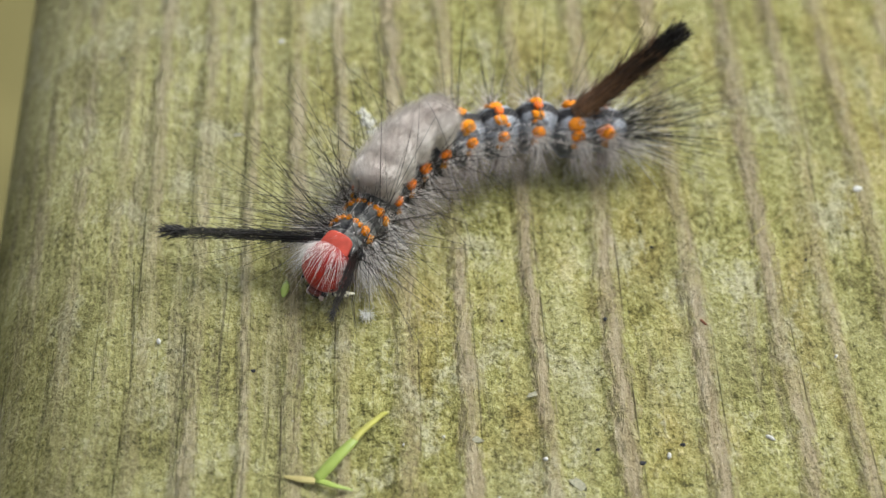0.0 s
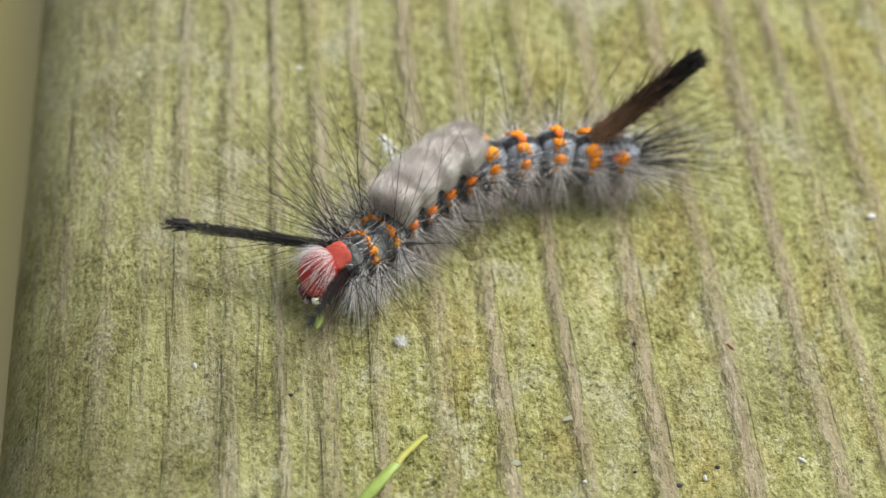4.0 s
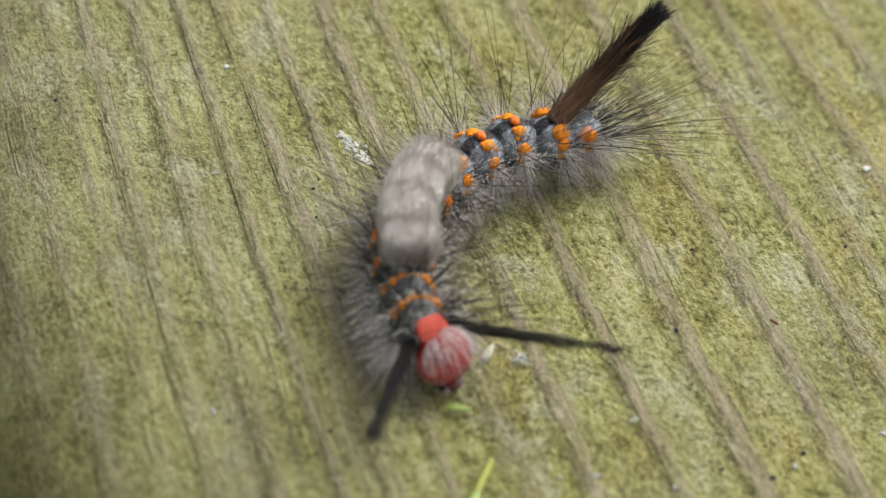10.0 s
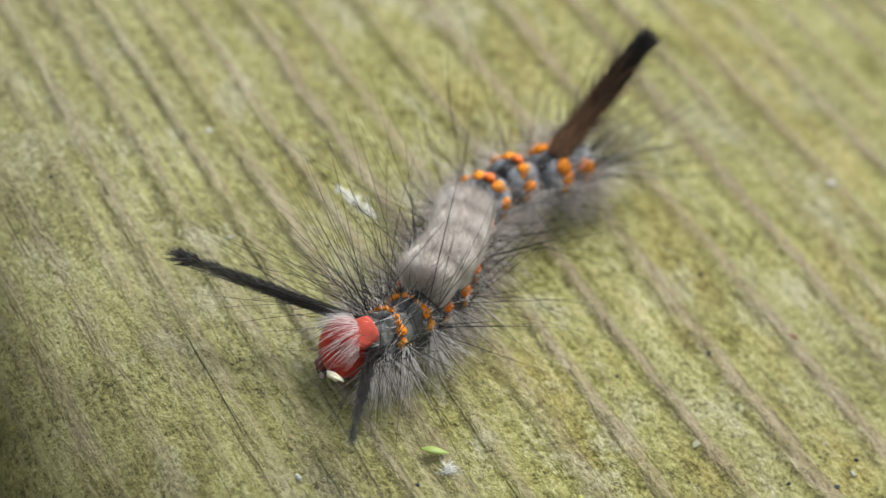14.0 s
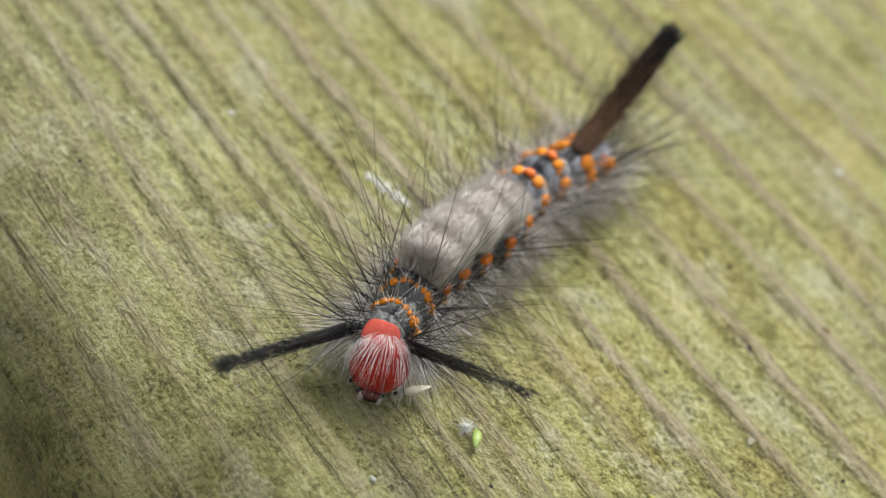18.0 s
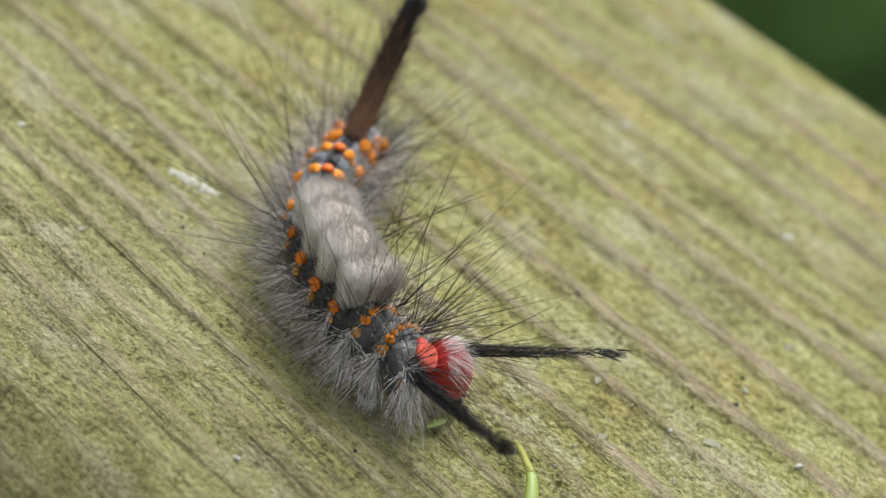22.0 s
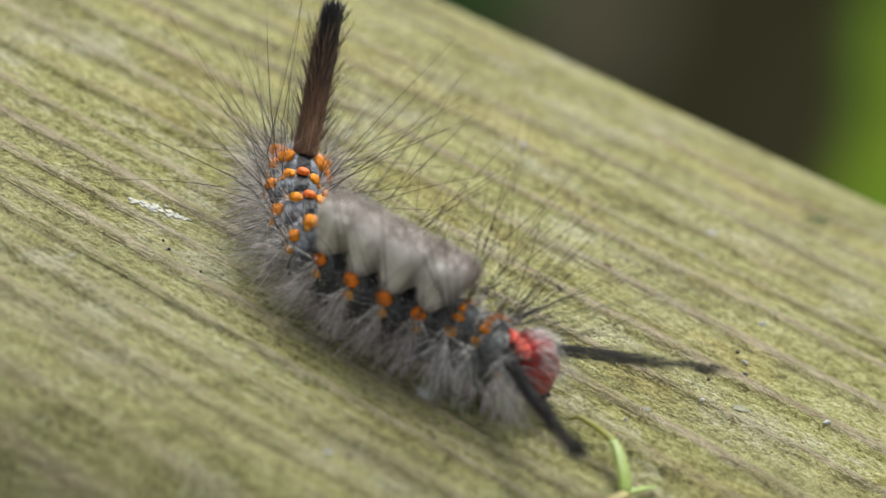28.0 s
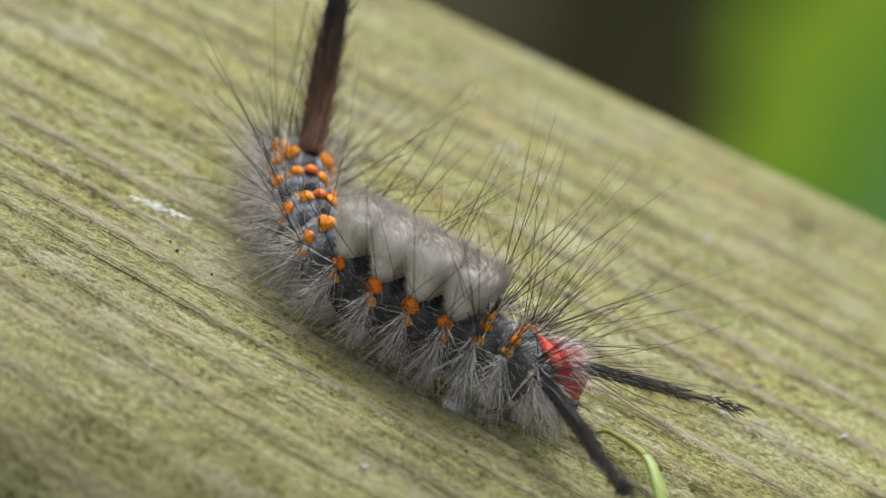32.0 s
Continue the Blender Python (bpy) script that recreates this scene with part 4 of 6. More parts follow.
def build_post(y):
    """A square post with worn edges that carries the board."""
    half, low, high = 0.038, GROUND_Z - 0.08, -THICK * MM
    x = (LEFT + RIGHT) / 2 * MM
    ring = [(half, half - 0.006), (half - 0.006, half), (-half + 0.006, half), (-half, half - 0.006), (-half, -half + 0.006), (-half + 0.006, -half), (half - 0.006, -half), (half, -half + 0.006)]
    V = [(x + a * (1 + 0.02 * math.sin(z * 5)), y + b * (1 + 0.02 * math.cos(z * 4)), z) for z in np.linspace(low, high, 13) for a, b in ring]
    F = [(i * 8 + j, i * 8 + (j + 1) % 8, i * 8 + 8 + (j + 1) % 8, i * 8 + 8 + j) for i in range(12) for j in range(8)] + [tuple(range(96, 104)), tuple(range(7, -1, -1))]
    return tagged(link("railing_post", V, F, POST_WOOD, smooth=False), "square weathered wooden post under the board", "post", "posts under the board")


def post_mat():
    k = Mat("grey_post_wood")
    grain = k.noise(k.coord(scale=(1, 1, 0.05)), 260.0, 5.0, 0.65)
    k.bump(grain, 0.6, 0.001)
    return k.done(k.mix(k.ramp(k.noise(k.coord(), 14.0, 4.0), (0.42, 0.0), (0.62, 0.7)), k.ramp(grain, (0.32, (0.13, 0.105, 0.075)), (0.68, (0.36, 0.315, 0.24))), (0.27, 0.26, 0.10)), 0.85, 0.2)


POST_WOOD = post_mat()
build_post(-0.7)
build_post(0.7)


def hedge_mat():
    """Distant foliage painted out of focus, without a leaf: sunlit green, shaded green and a dark gap, all self-lit."""
    k = Mat("painted_glowing_foliage")
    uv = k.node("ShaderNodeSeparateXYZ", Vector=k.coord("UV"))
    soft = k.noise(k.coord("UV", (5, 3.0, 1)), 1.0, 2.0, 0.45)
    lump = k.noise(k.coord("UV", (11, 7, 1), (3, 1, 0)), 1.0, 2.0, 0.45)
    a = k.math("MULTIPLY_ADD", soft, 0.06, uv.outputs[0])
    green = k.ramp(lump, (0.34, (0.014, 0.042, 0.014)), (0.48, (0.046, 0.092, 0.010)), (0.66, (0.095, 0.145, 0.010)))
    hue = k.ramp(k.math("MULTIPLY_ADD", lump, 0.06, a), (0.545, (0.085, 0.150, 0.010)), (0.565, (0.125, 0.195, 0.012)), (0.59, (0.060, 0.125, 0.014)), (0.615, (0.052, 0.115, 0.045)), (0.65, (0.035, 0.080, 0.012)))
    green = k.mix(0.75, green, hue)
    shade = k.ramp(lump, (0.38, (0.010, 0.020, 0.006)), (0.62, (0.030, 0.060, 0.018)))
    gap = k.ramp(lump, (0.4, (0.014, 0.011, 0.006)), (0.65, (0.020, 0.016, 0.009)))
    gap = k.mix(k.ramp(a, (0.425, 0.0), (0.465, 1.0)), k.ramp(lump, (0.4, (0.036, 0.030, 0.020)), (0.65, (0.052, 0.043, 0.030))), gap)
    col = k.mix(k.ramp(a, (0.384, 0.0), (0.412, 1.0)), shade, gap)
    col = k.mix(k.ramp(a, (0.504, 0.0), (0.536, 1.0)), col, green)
    # emission stands in for daylight; sun and shade are already in the colour
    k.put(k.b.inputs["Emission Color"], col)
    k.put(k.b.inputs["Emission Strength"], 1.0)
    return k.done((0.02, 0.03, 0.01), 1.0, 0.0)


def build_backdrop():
    """A lumpy glowing sheet 6 m off, painted as foliage, bent round the board's far side."""
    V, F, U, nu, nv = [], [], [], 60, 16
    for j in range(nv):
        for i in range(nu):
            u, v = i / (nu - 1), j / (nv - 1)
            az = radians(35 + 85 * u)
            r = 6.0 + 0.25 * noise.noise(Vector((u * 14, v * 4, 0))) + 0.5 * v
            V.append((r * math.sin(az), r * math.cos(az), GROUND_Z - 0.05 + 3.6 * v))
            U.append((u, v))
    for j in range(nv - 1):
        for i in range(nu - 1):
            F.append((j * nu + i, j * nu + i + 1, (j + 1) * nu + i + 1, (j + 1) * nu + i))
    return tagged(link("backdrop", V, F, hedge_mat(), uvs=U), "self-glowing backdrop painted as blurred distant green foliage with a dark gap", "backdrop", kind="structure")


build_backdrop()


# ---- what moves ----
def go(ring, rows):
    """Keys a ring of the body: seconds, place on the board in mm, heading in degrees."""
    walk(ring, [(t, pose(x * MM, y * MM, (ZC if ring is not HEAD else 2.45) * MM, 0, 0, h)) for t, x, y, h in rows])


def aim(ob, rows):
    """Keys a hair pencil: seconds, its root in mm, its rise and heading in degrees."""
    walk(ob, [(t, pose(x * MM, y * MM, z * MM, up, 0, h)) for t, x, y, z, up, h in rows])


def drag(ob, rows):
    """Keys a crumb that is pushed over the board: seconds, place in mm, turn in degrees."""
    walk(ob, [(t, pose(x * MM, y * MM, 0.25 * MM, 0, 0, h)) for t, x, y, h in rows])


def pull_focus():
    """Keys the point on which the lens is focused, straight ahead of the camera."""
    rows = []
    for t, eye, target, _ in PATH:
        eye, target = Vector(eye), Vector(target)
        depth = float(np.interp(t, [f[0] for f in FOCUS], [f[1] for f in FOCUS])) * MM
        rows.append((t, Matrix.Translation(eye + (target - eye).normalized() * depth)))
    walk(focus_point, rows)


def motions():
    pull_focus()
    drag(FLUFF, [(0, -5.75, -8.35, 0), (3, -5.75, -8.35, 0), (6, -4.2, -8.95, 10), (8, -1.0, -9.2, 30), (10.5, 0.0, -9.6, 40), (12, -2.3, -10.4, 40), (13, -1.7, -12.0, 40), (13.5, -8.9, -14.3, 50), (14, -11.4, -13.1, 55), (14.5, -15.6, -9.9, 65), (15, -16.5, -6.2, 70),
                 (15.5, -17.2, -5.5, 72), (17.5, -16.3, -8.0, 80), (18, -12.8, -9.1, 95), (18.5, -12.3, -9.3, 100), (19, -10.5, -10.5, 110), (20, -10.4, -10.8, 115), (22, -10.4, -10.8, 120), (32, -10.4, -10.8, 120)])
    drag(LEAF_BIT, [(0, -11.7, -6.1, 60), (3, -11.7, -6.1, 60), (6, -10.3, -9.7, 20), (8, -6.15, -11.3, -30), (10.5, -5.5, -13.3, -40), (13, -6.0, -13.0, 0), (13.5, -9.3, -13.9, -15), (14, -11.7, -11.6, -50), (14.5, -16.2, -9.2, -20), (15, -17.6, -5.4, 10),
                    (17.5, -17.1, -7.9, 10), (18, -12.8, -10.2, 30), (18.5, -12.9, -10.7, 40), (19, -9.5, -10.8, 60), (20, -9.6, -11.8, 50), (21, -8.2, -13.6, 40), (22, -7.8, -14.2, -20), (32, -7.8, -14.2, -20)])
    go(HEAD, [
        (0, -8.74, -5.74, 143.5), (0.5, -7.76, -6.45, 156.5), (1, -8.78, -6.40, 147.9), (1.5, -8.84, -5.19, 141.8), (2, -9.79, -3.78, 123.2), (2.5, -10.56, -3.72, 114.6),
        (3, -11.65, -2.60, 106.8), (3.5, -11.50, -3.25, 109.9), (5.5, -11.63, -6.31, 141.8), (6, -10.95, -7.59, 160.9), (6.5, -9.89, -8.66, 175.9), (7, -8.09, -9.59, 190.9),
        (7.5, -7.06, -9.94, 197.5), (8, -7.02, -10.13, 195.1), (8.5, -6.60, -10.61, 196.0), (9, -7.38, -10.78, 187.2), (9.5, -7.26, -11.24, 189.3), (10, -5.94, -10.57, 205.7),
        (10.5, -5.99, -9.42, 196.2), (11, -7.14, -9.79, 181.8), (11.5, -9.06, -8.71, 152.5), (12, -10.56, -7.48, 126.2), (12.5, -11.35, -8.18, 135.5), (13, -12.28, -8.18, 128.1),
        (13.5, -13.63, -6.21, 99.9), (14, -14.39, -3.57, 79.7), (14.5, -14.61, -1.03, 54.1), (15, -13.74, 2.21, 31.2), (15.5, -13.64, 4.40, 25.0), (17.5, -19.11, -1.39, 112.6),
        (18, -17.06, -4.60, 142.5), (18.5, -15.72, -5.54, 159.8), (19, -10.92, -6.17, 198.9), (19.5, -9.77, -7.93, 195.9), (20, -9.56, -8.58, 201.4), (20.5, -9.18, -9.84, 199.3),
        (21, -8.04, -10.70, 215.1), (21.5, -8.04, -12.15, 220.9), (22, -5.97, -12.34, 234.7), (22.5, -5.88, -13.20, 226.9), (23, -7.38, -13.68, 208.1), (23.5, -7.25, -14.40, 209.6),
        (24, -6.44, -14.62, 212.2), (24.5, -6.02, -14.84, 216.8), (25, -5.51, -14.91, 216.7), (25.5, -5.13, -14.65, 219.5), (27.5, -5.41, -14.60, 226.6), (28, -5.13, -14.25, 229.2),
        (28.5, -5.10, -14.10, 230.4), (29, -5.13, -14.22, 229.7), (29.5, -4.97, -14.18, 233.0), (30, -4.91, -14.22, 230.6), (30.5, -4.77, -14.05, 232.0), (31, -4.76, -14.13, 231.4),
        (31.5, -4.85, -14.13, 231.7), (32, -4.84, -14.14, 231.3),
    ])
    go(T1, [
        (0, -7.44, -4.07, 144.6), (0.5, -6.84, -4.49, 157.9), (1, -7.60, -4.62, 149.1), (1.5, -7.46, -3.49, 142.6), (2, -7.90, -2.62, 125.0), (2.5, -8.43, -2.86, 117.4),
        (3, -9.34, -2.02, 109.4), (3.5, -9.25, -2.53, 112.0), (5.5, -10.30, -4.64, 142.1), (6, -10.33, -5.45, 158.0), (6.5, -9.83, -6.32, 173.3), (7, -8.67, -7.25, 187.7),
        (7.5, -7.88, -7.71, 194.6), (8, -7.75, -7.80, 192.8), (8.5, -7.38, -8.26, 193.6), (9, -7.75, -8.34, 185.5), (9.5, -7.72, -8.99, 186.9), (10, -7.09, -8.66, 200.4),
        (10.5, -6.71, -7.39, 192.7), (11, -7.28, -7.64, 179.8), (11.5, -8.17, -6.90, 151.1), (12, -9.08, -6.52, 129.2), (12.5, -10.21, -7.05, 136.1), (13, -11.03, -7.21, 128.7),
        (13.5, -11.88, -6.02, 103.8), (14, -12.58, -4.12, 86.3), (14.5, -13.09, -2.50, 62.4), (15, -12.80, 0.01, 39.2), (15.5, -12.90, 2.00, 32.9), (17.5, -17.37, -0.58, 110.3),
        (18, -16.22, -3.10, 134.1), (18.5, -15.41, -3.71, 149.0), (19, -11.92, -4.22, 190.8), (19.5, -10.57, -5.93, 190.2), (20, -10.64, -6.73, 192.5), (20.5, -10.18, -7.97, 190.5),
        (21, -9.66, -9.05, 205.5), (21.5, -10.01, -10.57, 210.6), (22, -8.64, -11.12, 224.1), (22.5, -8.20, -11.72, 216.4), (23, -8.88, -11.79, 197.8), (23.5, -8.79, -12.51, 200.1),
        (24, -8.06, -12.77, 203.2), (24.5, -7.82, -13.08, 208.0), (25, -7.32, -13.16, 207.4), (25.5, -7.00, -12.94, 211.4), (27.5, -7.76, -13.26, 212.7), (28, -7.57, -12.98, 216.0),
        (28.5, -7.57, -12.85, 217.6), (29, -7.58, -12.94, 217.1), (29.5, -7.50, -12.97, 221.6), (30, -7.31, -12.90, 220.1), (30.5, -7.18, -12.74, 222.5), (31, -7.20, -12.85, 220.6),
        (31.5, -7.25, -12.83, 222.1), (32, -7.20, -12.79, 222.5),
    ])
    go(T2, [
        (0, -6.88, -3.13, 150.2), (0.5, -6.58, -3.55, 160.4), (1, -7.10, -3.60, 153.0), (1.5, -6.78, -2.49, 147.3), (2, -7.17, -1.94, 133.9), (2.5, -7.55, -2.16, 128.2),
        (3, -8.24, -1.40, 116.4), (3.5, -8.17, -1.90, 124.1), (5.5, -9.54, -3.63, 129.8), (6, -9.69, -4.46, 138.3), (6.5, -9.49, -5.31, 150.1), (7, -8.52, -6.40, 162.1),
        (7.5, -7.94, -6.55, 168.8), (8, -7.84, -6.53, 177.4), (8.5, -7.52, -6.80, 177.0), (9, -7.75, -6.95, 172.9), (9.5, -7.69, -7.66, 174.7), (10, -7.08, -7.50, 181.2),
        (10.5, -6.66, -6.46, 179.2), (11, -7.13, -6.75, 170.3), (11.5, -7.69, -6.22, 149.2), (12, -8.51, -5.81, 135.7), (12.5, -9.48, -6.24, 133.5), (13, -10.16, -6.48, 127.7),
        (13.5, -10.91, -5.54, 113.7), (14, -11.46, -3.76, 100.2), (14.5, -12.02, -2.38, 86.4), (15, -11.77, -0.20, 65.4), (15.5, -11.81, 1.57, 50.1), (17.5, -15.78, -0.16, 93.1),
        (18, -14.89, -2.50, 114.3), (18.5, -14.29, -3.17, 123.2), (19, -11.37, -3.80, 145.0), (19.5, -10.28, -5.10, 159.0), (20, -10.09, -6.19, 148.1), (20.5, -9.65, -7.31, 150.3),
        (21, -9.30, -8.06, 162.9), (21.5, -9.62, -9.48, 173.2), (22, -8.30, -9.94, 183.5), (22.5, -7.85, -10.53, 183.6), (23, -8.31, -10.78, 174.6), (23.5, -8.28, -11.58, 175.7),
        (24, -7.62, -11.88, 175.7), (24.5, -7.47, -12.11, 179.2), (25, -7.03, -11.99, 183.7), (25.5, -6.85, -11.83, 189.0), (27.5, -7.09, -11.98, 177.8), (28, -6.85, -11.89, 178.5),
        (28.5, -6.89, -11.78, 178.6), (29, -6.92, -11.86, 177.6), (29.5, -6.96, -11.94, 179.2), (30, -6.84, -11.93, 179.8), (30.5, -6.81, -11.83, 180.9), (31, -6.69, -11.88, 176.3),
        (31.5, -6.86, -11.91, 177.8), (32, -6.86, -11.94, 177.7),
    ])
    go(T3, [
        (0, -5.77, -1.34, 152.6), (0.5, -5.75, -1.67, 158.2), (1, -6.05, -1.77, 153.7), (1.5, -5.76, -0.78, 152.6), (2, -5.85, -0.49, 142.9), (2.5, -6.09, -0.77, 139.1),
        (3, -6.45, -0.35, 127.8), (3.5, -6.72, -0.44, 139.2), (5.5, -8.08, -2.13, 139.5), (6, -8.44, -2.77, 145.6), (6.5, -8.54, -3.62, 151.3), (7, -7.89, -4.58, 161.1),
        (7.5, -7.40, -4.81, 163.2), (8, -7.72, -4.67, 172.8), (8.5, -7.35, -5.17, 171.7), (9, -7.48, -5.22, 168.8), (9.5, -7.49, -5.61, 170.9), (10, -7.08, -5.43, 174.4),
        (10.5, -6.67, -4.64, 174.1), (11, -6.87, -4.81, 168.0), (11.5, -7.02, -4.40, 158.9), (12, -7.52, -4.14, 150.2), (12.5, -8.35, -4.51, 147.1), (13, -8.88, -4.81, 143.4),
        (13.5, -9.19, -4.12, 132.8), (14, -9.49, -2.82, 120.4), (14.5, -10.01, -1.84, 110.4), (15, -9.94, -0.23, 96.3), (15.5, -10.20, 1.15, 84.8), (17.5, -13.65, 0.54, 108.6),
        (18, -13.08, -0.96, 127.4), (18.5, -12.64, -1.43, 133.7), (19, -10.51, -1.88, 150.5), (19.5, -9.63, -2.78, 158.0), (20, -9.32, -4.18, 155.1), (20.5, -9.01, -5.40, 157.4),
        (21, -8.86, -6.03, 162.6), (21.5, -9.57, -7.40, 171.2), (22, -8.57, -7.97, 179.6), (22.5, -8.19, -8.52, 181.7), (23, -8.43, -8.79, 176.8), (23.5, -8.47, -9.62, 178.5),
        (24, -7.73, -9.95, 178.1), (24.5, -7.65, -10.31, 180.3), (25, -7.38, -10.12, 184.8), (25.5, -7.31, -10.05, 188.0), (27.5, -7.44, -9.99, 186.8), (28, -7.28, -9.96, 189.0),
        (28.5, -7.33, -9.85, 189.1), (29, -7.34, -9.89, 188.7), (29.5, -7.40, -9.98, 188.8), (30, -7.29, -9.98, 189.0), (30.5, -7.28, -9.87, 189.0), (31, -7.09, -9.88, 188.0),
        (31.5, -7.28, -9.91, 188.3), (32, -7.27, -9.93, 188.1),
    ])
    go(A1, [
        (0, -4.97, 0.55, 154.0), (0.5, -5.04, 0.29, 156.0), (1, -5.23, 0.18, 154.2), (1.5, -4.97, 0.99, 152.4), (2, -4.85, 1.13, 147.3), (2.5, -4.97, 0.82, 144.8),
        (3, -5.12, 1.02, 138.7), (3.5, -5.53, 1.15, 141.5), (5.5, -6.77, -0.39, 141.1), (6, -7.32, -1.00, 143.9), (6.5, -7.60, -1.84, 147.4), (7, -7.26, -2.72, 154.8),
        (7.5, -6.87, -3.00, 158.8), (8, -7.37, -2.80, 161.9), (8.5, -7.02, -3.37, 164.2), (9, -7.05, -3.39, 163.9), (9.5, -7.04, -3.58, 165.1), (10, -6.68, -3.40, 167.9),
        (10.5, -6.28, -2.82, 165.7), (11, -6.32, -2.95, 161.4), (11.5, -6.29, -2.59, 156.5), (12, -6.58, -2.43, 150.1), (12.5, -7.24, -2.78, 145.1), (13, -7.63, -3.07, 141.0),
        (13.5, -7.68, -2.56, 133.5), (14, -7.82, -1.62, 123.4), (14.5, -8.10, -0.93, 114.7), (15, -7.94, 0.22, 103.1), (15.5, -8.15, 1.23, 93.8), (17.5, -11.40, 1.31, 107.0),
        (18, -11.08, 0.42, 120.1), (18.5, -10.79, 0.18, 127.6), (19, -9.24, -0.03, 141.7), (19.5, -8.53, -0.78, 148.7), (20, -8.24, -2.20, 152.2), (20.5, -8.03, -3.42, 157.0),
        (21, -8.06, -4.08, 160.5), (21.5, -8.99, -5.45, 163.5), (22, -8.27, -6.13, 169.0), (22.5, -7.97, -6.64, 172.4), (23, -8.09, -6.91, 171.4), (23.5, -8.19, -7.75, 174.4),
        (24, -7.50, -8.07, 176.6), (24.5, -7.48, -8.49, 178.3), (25, -7.34, -8.31, 181.2), (25.5, -7.34, -8.29, 182.5), (27.5, -7.55, -8.14, 185.1), (28, -7.45, -8.11, 186.3),
        (28.5, -7.50, -8.02, 186.2), (29, -7.50, -8.07, 186.1), (29.5, -7.54, -8.15, 185.5), (30, -7.43, -8.14, 185.7), (30.5, -7.42, -8.05, 185.6), (31, -7.23, -8.06, 185.6),
        (31.5, -7.42, -8.10, 185.7), (32, -7.40, -8.13, 185.4),
    ])
    go(A2, [
        (0, -3.90, 2.50, 149.0), (0.5, -3.98, 2.30, 149.7), (1, -4.13, 2.20, 149.1), (1.5, -3.87, 2.83, 147.1), (2, -3.71, 2.85, 145.2), (2.5, -3.76, 2.53, 144.1),
        (3, -3.84, 2.63, 141.7), (3.5, -4.16, 2.78, 139.6), (5.5, -5.17, 1.49, 139.5), (6, -5.84, 0.80, 140.8), (6.5, -6.24, -0.03, 143.5), (7, -6.14, -0.85, 149.0),
        (7.5, -5.94, -1.05, 152.3), (8, -6.45, -0.80, 150.9), (8.5, -6.24, -1.23, 153.9), (9, -6.32, -1.22, 155.3), (9.5, -6.37, -1.35, 156.7), (10, -6.17, -1.18, 159.9),
        (10.5, -5.69, -0.79, 158.0), (11, -5.57, -0.95, 155.8), (11.5, -5.41, -0.70, 153.8), (12, -5.50, -0.62, 149.9), (12.5, -5.96, -1.09, 145.1), (13, -6.18, -1.48, 141.6),
        (13.5, -6.11, -1.20, 136.7), (14, -6.10, -0.59, 129.5), (14.5, -6.19, -0.09, 122.4), (15, -5.86, 0.72, 112.2), (15.5, -5.89, 1.44, 102.7), (17.5, -8.98, 1.96, 104.7),
        (18, -8.92, 1.45, 112.8), (18.5, -8.87, 1.48, 118.6), (19, -7.81, 1.54, 128.6), (19.5, -7.36, 0.95, 138.1), (20, -7.23, -0.22, 147.1), (20.5, -7.22, -1.18, 155.2),
        (21, -7.39, -1.87, 158.5), (21.5, -8.36, -3.30, 159.1), (22, -7.80, -4.04, 163.2), (22.5, -7.66, -4.48, 166.5), (23, -7.82, -4.75, 166.7), (23.5, -8.07, -5.57, 170.4),
        (24, -7.49, -5.90, 173.7), (24.5, -7.54, -6.32, 175.7), (25, -7.46, -6.20, 177.5), (25.5, -7.47, -6.26, 178.3), (27.5, -7.78, -6.09, 181.8), (28, -7.71, -6.03, 182.7),
        (28.5, -7.75, -5.97, 182.5), (29, -7.75, -6.03, 182.7), (29.5, -7.77, -6.08, 182.2), (30, -7.69, -6.07, 182.6), (30.5, -7.66, -5.98, 182.2), (31, -7.48, -6.00, 182.6),
        (31.5, -7.67, -6.04, 182.8), (32, -7.64, -6.07, 182.5),
    ])
